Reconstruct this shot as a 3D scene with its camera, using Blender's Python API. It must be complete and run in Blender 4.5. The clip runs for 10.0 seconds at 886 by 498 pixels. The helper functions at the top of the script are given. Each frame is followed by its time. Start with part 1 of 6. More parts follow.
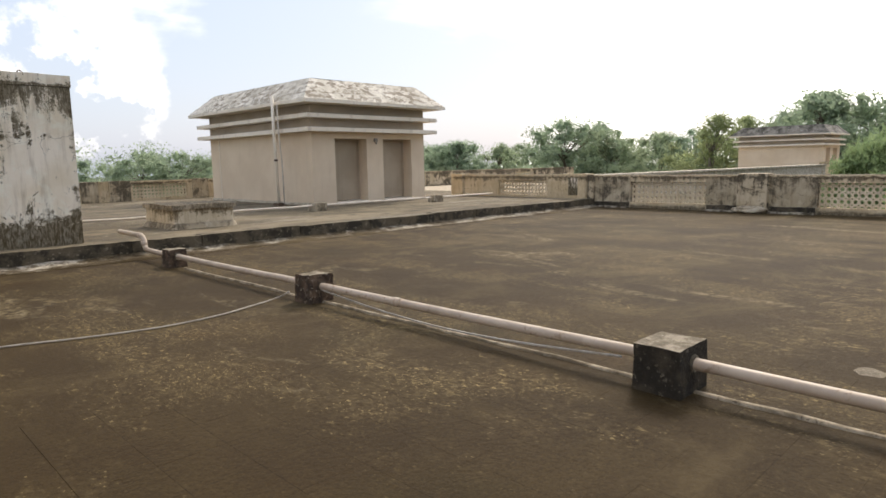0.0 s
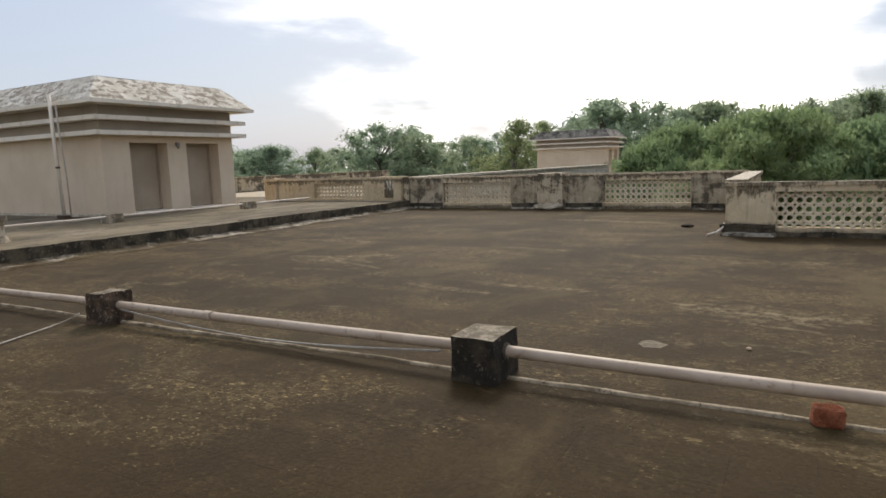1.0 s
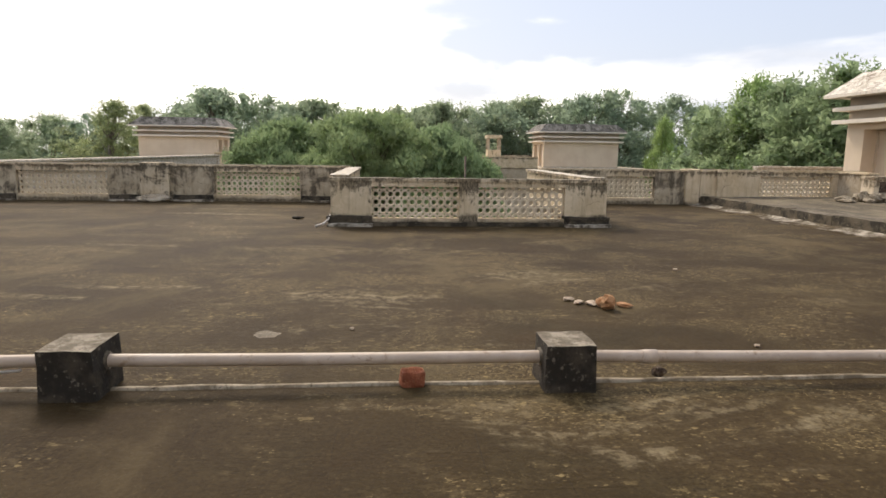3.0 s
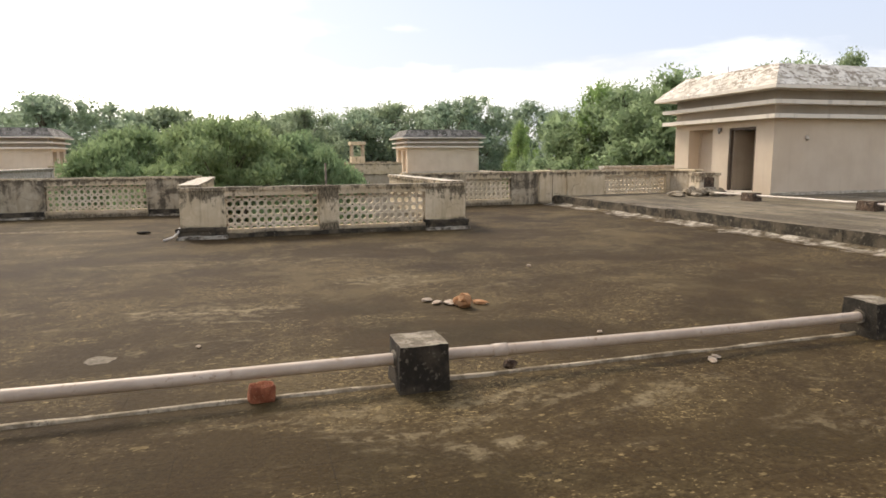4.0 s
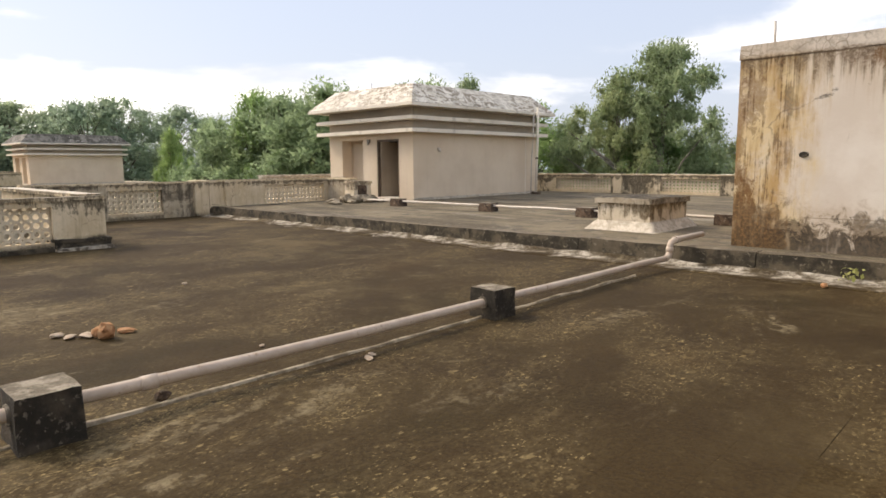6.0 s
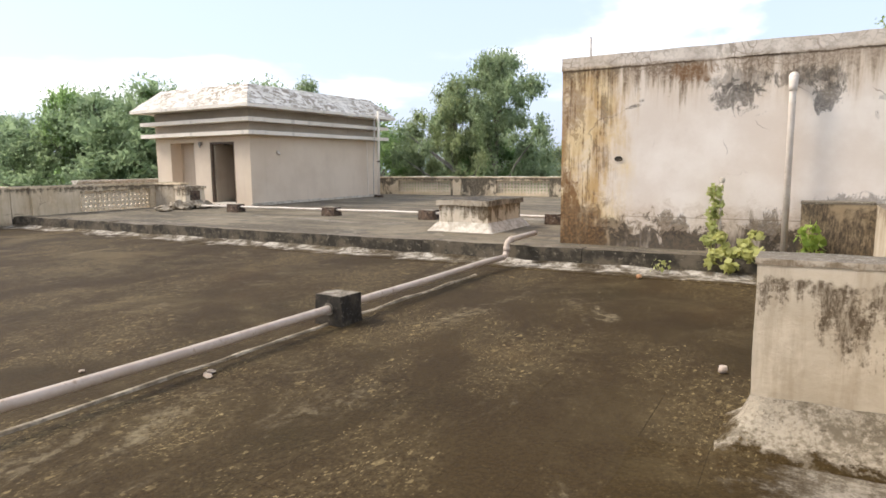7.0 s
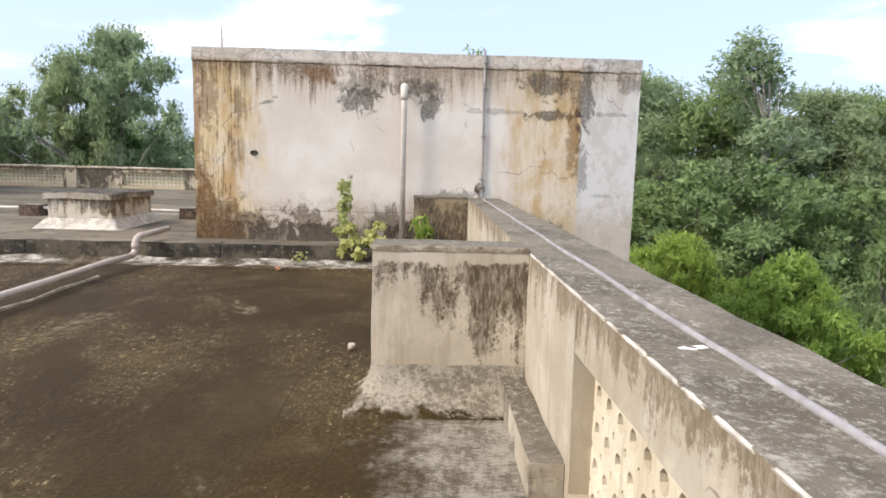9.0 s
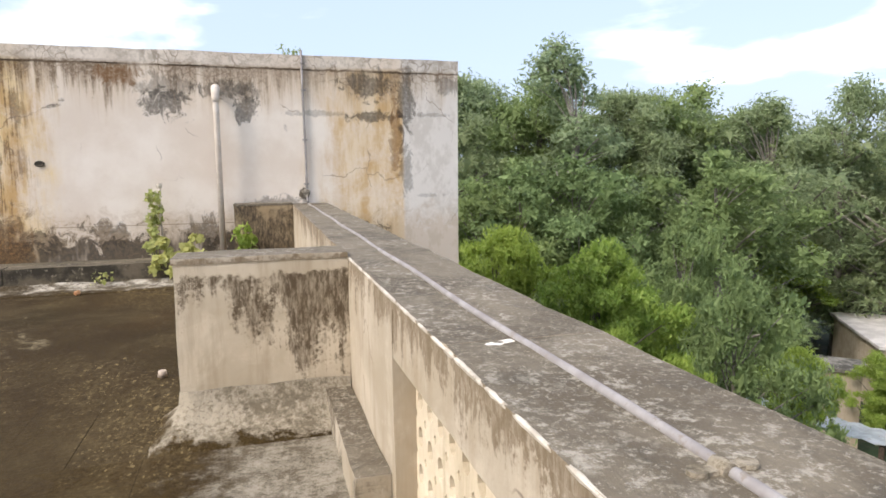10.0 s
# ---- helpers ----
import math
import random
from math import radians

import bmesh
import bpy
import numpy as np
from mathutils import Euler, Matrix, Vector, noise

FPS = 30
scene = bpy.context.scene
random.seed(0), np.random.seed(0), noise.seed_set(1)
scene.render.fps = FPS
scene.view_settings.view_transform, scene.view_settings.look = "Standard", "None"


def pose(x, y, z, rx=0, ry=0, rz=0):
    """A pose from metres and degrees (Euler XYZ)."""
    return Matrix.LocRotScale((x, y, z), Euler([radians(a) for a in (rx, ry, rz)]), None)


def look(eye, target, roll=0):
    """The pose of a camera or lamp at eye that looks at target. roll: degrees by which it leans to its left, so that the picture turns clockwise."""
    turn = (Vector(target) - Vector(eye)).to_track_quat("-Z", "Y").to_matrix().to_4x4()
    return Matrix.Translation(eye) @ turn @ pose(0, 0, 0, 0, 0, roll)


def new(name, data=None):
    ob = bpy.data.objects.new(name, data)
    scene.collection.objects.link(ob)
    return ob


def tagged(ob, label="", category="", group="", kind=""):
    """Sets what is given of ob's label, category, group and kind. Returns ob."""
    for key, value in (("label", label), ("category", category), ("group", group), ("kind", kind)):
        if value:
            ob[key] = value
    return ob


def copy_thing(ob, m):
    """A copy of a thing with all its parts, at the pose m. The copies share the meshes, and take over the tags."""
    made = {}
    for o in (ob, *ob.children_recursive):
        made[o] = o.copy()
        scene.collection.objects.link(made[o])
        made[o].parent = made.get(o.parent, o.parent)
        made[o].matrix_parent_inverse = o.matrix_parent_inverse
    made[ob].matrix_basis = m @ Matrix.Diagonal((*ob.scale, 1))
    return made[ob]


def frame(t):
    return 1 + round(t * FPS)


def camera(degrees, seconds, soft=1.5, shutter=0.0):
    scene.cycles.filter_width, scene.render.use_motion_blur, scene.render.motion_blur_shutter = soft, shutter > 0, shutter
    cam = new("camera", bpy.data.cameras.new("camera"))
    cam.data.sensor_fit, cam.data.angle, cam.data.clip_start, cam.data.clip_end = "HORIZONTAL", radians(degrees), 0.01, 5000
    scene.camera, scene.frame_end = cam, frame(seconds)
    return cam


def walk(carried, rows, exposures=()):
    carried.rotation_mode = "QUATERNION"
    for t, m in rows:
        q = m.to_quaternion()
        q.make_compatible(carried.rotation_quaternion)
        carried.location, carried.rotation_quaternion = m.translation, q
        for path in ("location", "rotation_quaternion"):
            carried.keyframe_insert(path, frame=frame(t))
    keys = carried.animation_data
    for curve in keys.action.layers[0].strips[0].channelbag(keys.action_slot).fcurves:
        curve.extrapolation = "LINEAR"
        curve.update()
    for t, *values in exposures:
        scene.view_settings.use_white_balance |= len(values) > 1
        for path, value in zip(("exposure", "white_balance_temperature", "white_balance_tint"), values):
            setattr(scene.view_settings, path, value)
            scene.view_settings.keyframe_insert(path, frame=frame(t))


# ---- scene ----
cam = camera(69.7, 10.0, soft=1.65)
PATH = [
    (0, (0.01, 0.138, 1.488), (1.404, 1.547, 1.223), -1.1),
    (0.5, (0.064, 0.141, 1.475), (1.623, 1.366, 1.213), -1.36),
    (1, (0.057, 0.135, 1.466), (1.788, 1.099, 1.199), -1.9),
    (1.5, (0.097, 0.151, 1.467), (1.935, 0.885, 1.182), -0.69),
    (2, (0.041, 0.12, 1.478), (1.96, 0.603, 1.188), -0.1),
    (2.5, (0.037, 0.104, 1.478), (2.001, 0.358, 1.196), 0.2),
    (3, (-0.015, 0.088, 1.494), (1.955, -0.08, 1.189), 0.8),
    (3.2, (-0.041, 0.053, 1.478), (1.915, -0.23, 1.167), 0.6),
    (4.5, (0.037, -0.119, 1.459), (1.881, -0.845, 1.183), -0.9),
    (5, (0.043, -0.173, 1.448), (1.792, -1.097, 1.15), -1.29),
    (5.5, (0.041, -0.18, 1.455), (1.66, -1.32, 1.172), -1.9),
    (6, (0.0, -0.163, 1.481), (1.372, -1.594, 1.217), -0.4),
    (6.2, (0.010, -0.175, 1.479), (1.319, -1.663, 1.209), -0.4),
    (7.3, (-0.011, -0.176, 1.5), (0.83, -1.974, 1.25), 0.0),
    (7.5, (-0.02, -0.181, 1.489), (0.726, -2.019, 1.239), 0.5),
    (8, (-0.012, -0.195, 1.466), (0.487, -2.113, 1.187), 0.55),
    (8.5, (-0.034, -0.12, 1.464), (0.18, -2.091, 1.205), 1.9),
    (9, (-0.102, -0.054, 1.502), (-0.162, -2.035, 1.234), 1.5),
    (9.5, (-0.181, -0.097, 1.497), (-0.499, -2.053, 1.23), 0.59),
    (10, (-0.246, -0.181, 1.485), (-0.802, -2.085, 1.231), -0.5),
]
EXPOSURES = [(0.0, 0.8, 7010, 13), (0.5, 0.82, 7010, 13), (1.0, 0.41, 6790, 12), (1.5, 0.36, 6740, 11), (2.0, 0.56, 6700, 9), (2.5, 0.6, 6740, 9), (3.0, 0.72, 7060, 15), (4.5, 0.86, 7170, 15), (5.5, 0.66, 7200, 15), (6.2, 0.91, 7060, 15), (7.3, 1.11, 6300, 14), (9.0, 1.10, 6100, 13.5), (9.5, 1.12, 6120, 13.5), (10.0, 1.03, 6300, 14)]
walk(cam, [(t, look(eye, target, roll)) for t, eye, target, roll in PATH], EXPOSURES)

# ---- light ----
SUN_AZ, SUN_EL = radians(22), radians(42)
SUN = Vector((math.cos(SUN_AZ) * math.cos(SUN_EL), math.sin(SUN_AZ) * math.cos(SUN_EL), math.sin(SUN_EL)))
sun = new("sun", bpy.data.lights.new("sun", "SUN"))
sun.data.energy, sun.data.angle, sun.data.color = 1.6, radians(12), (1.0, 0.93, 0.82)
sun.matrix_basis = look((0, 0, 30), Vector((0, 0, 30)) - SUN)

world = bpy.data.worlds.new("sky")
scene.world = world
world.use_nodes = True


class Nodes:
    """A small helper that adds nodes to one tree."""

    def __init__(self, tree):
        self.tree = tree
        tree.nodes.clear()

    def add(self, kind, inputs=None, operation="", feature="", soft_step=False, blend="", straight=False):
        node = self.tree.nodes.new(kind)
        if operation:
            node.operation = operation
        if feature:
            node.feature = feature
        if soft_step:
            node.interpolation_type = "SMOOTHSTEP"
        if straight:
            node.offset = 0.0
        if blend:
            node.data_type, node.blend_type = "RGBA", blend
        for key, value in (inputs or {}).items():
            self.put(node.inputs[key], value)
        return node

    def put(self, socket, value):
        if isinstance(value, bpy.types.NodeSocket):
            self.tree.links.new(value, socket)
        else:
            socket.default_value = value

    def coords(self, space="Object"):
        return self.add("ShaderNodeTexCoord").outputs[space]

    def scaled(self, vec, s):
        return self.add("ShaderNodeMapping", {"Vector": vec, "Scale": s}).outputs[0]

    def noise(self, vec, scale, detail=4.0, rough=0.55, distort=0.0):
        return self.add("ShaderNodeTexNoise", {"Vector": vec, "Scale": scale, "Detail": detail, "Roughness": rough, "Distortion": distort}).outputs[0]

    def cells(self, vec, scale, feature="F1"):
        return self.add("ShaderNodeTexVoronoi", {"Vector": vec, "Scale": scale}, feature=feature).outputs[0]

    def span(self, value, lo, hi, to_lo=0.0, to_hi=1.0):
        return self.add("ShaderNodeMapRange", {"Value": value, "From Min": lo, "From Max": hi, "To Min": to_lo, "To Max": to_hi}, soft_step=True).outputs[0]

    def math(self, op, a, b=0.0):
        return self.add("ShaderNodeMath", {0: a, 1: b}, operation=op).outputs[0]

    def mix(self, fac, a, b, blend="MIX"):
        return self.add("ShaderNodeMix", {0: fac, 6: rgba(a), 7: rgba(b)}, blend=blend).outputs[2]

    def chips(self, vec, scale, share, size=0.34):
        """Ragged flakes: a share of the cells of a loose grid, each a crumb of its own size."""
        bent = self.add("ShaderNodeTexNoise", {"Vector": vec, "Scale": scale * 2.6, "Detail": 4.0, "Roughness": 0.7}).outputs[1]
        bent = self.add("ShaderNodeVectorMath", {0: bent, "Scale": 1.25 / scale}, operation="SCALE").outputs[0]
        cell = self.add("ShaderNodeTexVoronoi", {"Vector": self.add("ShaderNodeVectorMath", {0: vec, 1: bent}, operation="ADD").outputs[0], "Scale": scale})
        lot = self.axis(cell.outputs["Color"], 0)
        reach = self.math("MULTIPLY", self.axis(cell.outputs["Color"], 1), size)
        inside = self.span(self.math("SUBTRACT", cell.outputs["Distance"], reach), 0.06, -0.02)
        return self.math("MULTIPLY", inside, self.span(lot, 1.0 - share - 0.02, 1.0 - share + 0.02))

    def axis(self, vec, which):
        return self.add("ShaderNodeSeparateXYZ", {0: vec}).outputs[which]


def rgba(c):
    return (*c, 1.0) if isinstance(c, tuple) and len(c) == 3 else c


g = Nodes(world.node_tree)
way = g.coords("Generated")
sky = g.add("ShaderNodeTexSky")
sky.sky_type, sky.sun_disc, sky.sun_elevation, sky.sun_rotation, sky.air_density, sky.dust_density = "NISHITA", False, SUN_EL, radians(90) - SUN_AZ, 1.3, 2.0
flat = g.add("ShaderNodeVectorMath", {0: way, 1: (1.0, 1.0, 2.6)}, operation="MULTIPLY").outputs[0]
puffs = g.noise(flat, 1.7, 7, 0.52, 0.3)
streaks = g.noise(g.scaled(way, (1.0, 1.0, 7.0)), 2.2, 5, 0.5, 0.4)
near_sun = g.add("ShaderNodeVectorMath", {0: way, 1: tuple(SUN)}, operation="DOT_PRODUCT").outputs["Value"]
level = g.add("ShaderNodeVectorMath", {0: g.add("ShaderNodeVectorMath", {0: way, 1: (1.0, 1.0, 0.0)}, operation="MULTIPLY").outputs[0]}, operation="NORMALIZE").outputs[0]
below_sun = g.add("ShaderNodeVectorMath", {0: level, 1: (math.cos(SUN_AZ), math.sin(SUN_AZ), 0.0)}, operation="DOT_PRODUCT").outputs["Value"]
haze = g.math("MAXIMUM", g.span(near_sun, 0.74, 0.93, 0.0, 0.30), g.span(below_sun, 0.86, 0.98, -0.04, 0.12))
low = g.span(g.axis(way, 2), 0.0, 0.30, 0.01, 0.0)
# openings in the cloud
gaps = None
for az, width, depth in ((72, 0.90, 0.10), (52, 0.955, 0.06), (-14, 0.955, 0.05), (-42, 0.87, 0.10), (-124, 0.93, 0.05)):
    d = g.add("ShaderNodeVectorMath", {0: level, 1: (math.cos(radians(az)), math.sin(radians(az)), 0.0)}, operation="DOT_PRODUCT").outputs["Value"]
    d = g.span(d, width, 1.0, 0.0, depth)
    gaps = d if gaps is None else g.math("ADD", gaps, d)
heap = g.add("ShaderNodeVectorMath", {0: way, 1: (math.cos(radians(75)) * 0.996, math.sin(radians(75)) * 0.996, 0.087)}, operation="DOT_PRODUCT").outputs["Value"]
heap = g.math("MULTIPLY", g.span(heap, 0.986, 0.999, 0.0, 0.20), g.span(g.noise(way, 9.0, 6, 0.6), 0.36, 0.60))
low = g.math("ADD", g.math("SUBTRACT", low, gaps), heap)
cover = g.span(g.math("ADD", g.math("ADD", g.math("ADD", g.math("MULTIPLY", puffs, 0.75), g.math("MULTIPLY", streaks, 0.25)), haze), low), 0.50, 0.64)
cloud = g.mix(g.span(g.noise(flat, 2.4, 6, 0.55), 0.34, 0.62), (3.9, 4.1, 4.4), (10.8, 10.6, 10.2))
blue = g.mix(0.8, sky.outputs[0], (2.72, 3.25, 4.25))
# second term: unseen clouds opposite the sun, brightened to lift west-facing walls
glow_and_lift = g.math("ADD", g.span(near_sun, 0.45, 1.0, 1.0, 1.7), g.span(near_sun, -0.1, -0.8, 0.0, 0.9))
cloud = g.add("ShaderNodeVectorMath", {0: cloud, "Scale": glow_and_lift}, operation="SCALE").outputs[0]
total = g.mix(cover, blue, cloud)
back = g.add("ShaderNodeBackground", {"Color": total, "Strength": 0.132})
g.add("ShaderNodeOutputWorld", {"Surface": back.outputs[0]})


# ---- materials ----
def material(name, colour, rough=0.85, bump=0.0, bump_scale=30.0, build=None, gloss=0.35, metal=0.0, through_light=0.0, dust=0.0):
    """colour: a tuple, or a function of the node helper and the coordinates that gives a colour socket."""
    m = bpy.data.materials.new(name)
    m.use_nodes = True
    n = Nodes(m.node_tree)
    co = n.coords()
    col = colour(n, co) if callable(colour) else rgba(colour)
    shader = n.add("ShaderNodeBsdfPrincipled", {"Base Color": col, "Roughness": rough(n, co) if callable(rough) else rough, "Metallic": metal, "Specular IOR Level": gloss})
    if dust:
        n.put(shader.inputs["Sheen Weight"], dust)
        n.put(shader.inputs["Sheen Roughness"], 0.55)
        n.put(shader.inputs["Sheen Tint"], (0.95, 0.90, 0.82, 1.0))
    if bump:
        h = build(n, co) if build else n.noise(co, bump_scale, 6, 0.65)
        b = n.add("ShaderNodeBump", {"Height": h, "Strength": bump, "Distance": 0.02})
        n.put(shader.inputs["Normal"], b.outputs[0])
    out = shader.outputs[0]
    if through_light:
        t = n.add("ShaderNodeBsdfTranslucent", {"Color": col})
        out = n.add("ShaderNodeMixShader", {0: through_light, 1: out, 2: t.outputs[0]}).outputs[0]
    n.add("ShaderNodeOutputMaterial", {"Surface": out})
    return m


def screed_colour(n, co):
    co = n.add("ShaderNodeNewGeometry").outputs["Position"]
    big = n.span(n.noise(co, 0.22, 3, 0.6), 0.35, 0.68)
    mid = n.span(n.noise(co, 1.3, 6, 0.66, 0.6), 0.36, 0.66)
    c = n.mix(big, (0.0269, 0.0152, 0.0039), (0.0438, 0.0263, 0.0076))
    c = n.mix(n.math("MULTIPLY", mid, 0.5), c, (0.0564, 0.0370, 0.0120))
    rust = n.span(n.noise(co, 0.55, 4, 0.6), 0.56, 0.72)
    c = n.mix(n.math("MULTIPLY", rust, 0.32), c, (0.0575, 0.0269, 0.0046))
    moss = n.span(n.noise(n.scaled(co, (0.8, 0.5, 1.0)), 0.7, 4, 0.6), 0.53, 0.70)
    c = n.mix(n.math("MULTIPLY", moss, 0.6), c, (0.0265, 0.0182, 0.0038))
    fine = n.span(n.noise(co, 38, 6, 0.75), 0.36, 0.62)
    c = n.mix(n.math("MULTIPLY", fine, 0.55), c, (0.0159, 0.0092, 0.0023))
    # worn patches, in which the paler cement comes through in crumbs
    where = n.span(n.noise(n.scaled(co, (1.0, 0.7, 1.0)), 0.75, 7, 0.74, 0.4), 0.50, 0.64)
    crumbs = n.span(n.noise(n.scaled(co, (1.3, 0.85, 1.0)), 36, 7, 0.8, 0.3), 0.515, 0.63)
    c = n.mix(n.math("MULTIPLY", n.math("MULTIPLY", crumbs, n.math("ADD", n.math("MULTIPLY", where, 0.95), 0.04)), 0.95), c, (0.2270, 0.1650, 0.0720))
    grit = n.span(n.noise(co, 75, 3, 0.7, 0.6), 0.63, 0.70)
    c = n.mix(n.math("MULTIPLY", grit, 0.32), c, (0.2495, 0.1813, 0.0828))
    flat = n.scaled(co, (1.25, 0.8, 0.0))
    dense = n.span(n.noise(flat, 0.6, 7, 0.72, 0.4), 0.45, 0.60, 0.03, 1.0)
    for scale, share, size, strength, tint in ((6.0, 0.12, 0.34, 0.42, (0.1534, 0.1106, 0.0498)), (12.0, 0.17, 0.36, 0.75, (0.2097, 0.1527, 0.0677)), (24.0, 0.17, 0.38, 0.85, (0.2659, 0.1965, 0.0909)), (47.0, 0.26, 0.40, 0.85, (0.2659, 0.1965, 0.0909)), (13.0, 0.24, 0.5, 0.6, (0.0138, 0.0085, 0.0024))):
        c = n.mix(n.math("MULTIPLY", n.chips(flat, scale, share, size), n.math("MULTIPLY", dense, strength)), c, tint)
    halo = n.math("MULTIPLY", n.math("MULTIPLY", dense, n.span(n.noise(flat, 15.0, 6, 0.78), 0.42, 0.62)), 0.34)
    c = n.mix(halo, c, (0.1534, 0.1116, 0.0511))
    wash = n.math("MULTIPLY", n.span(n.noise(n.scaled(co, (1.0, 0.45, 1.0)), 0.85, 7, 0.72, 0.8), 0.56, 0.68), n.span(n.noise(co, 9.0, 6, 0.75), 0.42, 0.60))
    c = n.mix(n.math("MULTIPLY", wash, 0.75), c, (0.2173, 0.1724, 0.0998))
    # scuffs, strengthened past x = 4.5 to stand in for haze over the floor
    scuff_and_haze = n.math("MULTIPLY", n.span(n.noise(n.scaled(co, (0.9, 1.3, 1.0)), 0.42, 7, 0.74, 0.4), 0.50, 0.68), n.span(n.axis(co, 0), 4.5, 10.0, 0.24, 0.46))
    c = n.mix(scuff_and_haze, c, (0.1435, 0.1069, 0.0503))
    # scored joints of the screed, mostly worn away
    lines = n.add("ShaderNodeTexBrick", {"Vector": co, "Color1": (0, 0, 0, 1), "Color2": (0, 0, 0, 1), "Mortar": (1, 1, 1, 1), "Scale": 1.0, "Mortar Size": 0.003, "Mortar Smooth": 0.5, "Brick Width": 0.37, "Row Height": 0.37}, straight=True).outputs[0]
    worn = n.span(n.noise(co, 1.1, 3), 0.50, 0.64, 0.05, 0.62)
    return n.mix(n.math("MULTIPLY", lines, worn), c, (0.0110, 0.0070, 0.0021))


def apron_colour(n, co):
    """The same screed under a thin, broken wash of pale cement."""
    c = screed_colour(n, co)
    pos = n.add("ShaderNodeNewGeometry").outputs["Position"]
    ragged = n.math("ADD", n.math("ADD", n.math("MULTIPLY", n.noise(pos, 3.4, 7, 0.76), 0.8), n.math("MULTIPLY", n.noise(pos, 36, 6, 0.8), 0.3)), n.math("MULTIPLY", n.axis(pos, 0), -0.42))
    pale = n.mix(n.span(n.math("ADD", n.math("MULTIPLY", n.noise(pos, 4.3, 6, 0.7), 0.5), n.math("MULTIPLY", n.noise(pos, 34, 6, 0.8), 0.5)), 0.42, 0.57), (0.13, 0.107, 0.074), (0.37, 0.325, 0.25))
    return n.mix(n.math("MULTIPLY", n.span(ragged, 0.46, 0.72), 0.72), c, pale)


def foot_colour(n, co):
    """Rough cement, mottled with mould, that is worn down to the dark screed along a ragged line."""
    pos = n.add("ShaderNodeNewGeometry").outputs["Position"]
    c = n.mix(n.span(n.math("ADD", n.math("MULTIPLY", n.noise(pos, 4.0, 5, 0.7), 0.5), n.math("MULTIPLY", n.noise(pos, 30, 6, 0.8), 0.5)), 0.43, 0.56), (0.150, 0.122, 0.082), (0.33, 0.28, 0.205))
    c = n.mix(n.math("MULTIPLY", n.span(n.noise(pos, 40, 4, 0.7), 0.58, 0.70), 0.7), c, (0.070, 0.056, 0.036))
    worn = n.math("ADD", n.axis(pos, 2), n.math("MULTIPLY", n.math("SUBTRACT", n.noise(pos, 5.0, 7, 0.76), 0.5), 0.42))
    return n.mix(n.span(worn, 0.0, 0.055), screed_colour(n, co), c)


def fillet_colour(n, co):
    """Pale cement along the foot of the kerbs that thins out raggedly over the screed."""
    pos = n.add("ShaderNodeNewGeometry").outputs["Position"]
    c = n.mix(n.span(n.noise(pos, 5.5, 7, 0.74), 0.40, 0.62), (0.12, 0.098, 0.068), (0.46, 0.41, 0.33))
    c = n.mix(n.span(n.noise(pos, 26, 5, 0.72), 0.56, 0.66), c, (0.050, 0.040, 0.028))
    off = n.math("SUBTRACT", 10.4, n.math("ABSOLUTE", n.math("SUBTRACT", n.axis(pos, 1), 1.2)))
    thin = n.math("ADD", off, n.math("MULTIPLY", n.math("SUBTRACT", n.noise(n.scaled(pos, (0.55, 1.0, 1.0)), 2.6, 7, 0.74, 0.4), 0.5), 1.5))
    gone = n.span(n.noise(n.scaled(pos, (0.8, 1.0, 1.0)), 1.1, 6, 0.7, 0.5), 0.44, 0.58)
    return n.mix(n.math("MULTIPLY", n.span(thin, 0.46, 0.24), n.math("SUBTRACT", 1.0, n.math("MULTIPLY", gone, 0.85))), screed_colour(n, co), c)


def terrace_colour(n, co):
    c = n.mix(n.span(n.noise(n.scaled(co, (0.5, 1.4, 1.0)), 0.7, 6, 0.66, 0.5), 0.36, 0.64), (0.074, 0.057, 0.033), (0.180, 0.145, 0.092))
    c = n.mix(n.math("MULTIPLY", n.span(n.noise(co, 2.2, 6, 0.7, 0.5), 0.50, 0.66), 0.75), c, (0.040, 0.033, 0.023))
    pale = n.math("MULTIPLY", n.span(n.noise(n.scaled(co, (0.35, 1.2, 1.0)), 0.9, 7, 0.72, 0.6), 0.53, 0.64), n.span(n.noise(co, 14, 6, 0.75), 0.40, 0.58))
    c = n.mix(n.math("MULTIPLY", pale, 0.75), c, (0.27, 0.235, 0.18))
    return n.mix(n.math("MULTIPLY", n.chips(n.scaled(co, (1.0, 1.0, 0.0)), 9.0, 0.16, 0.4), 0.55), c, (0.25, 0.21, 0.155))


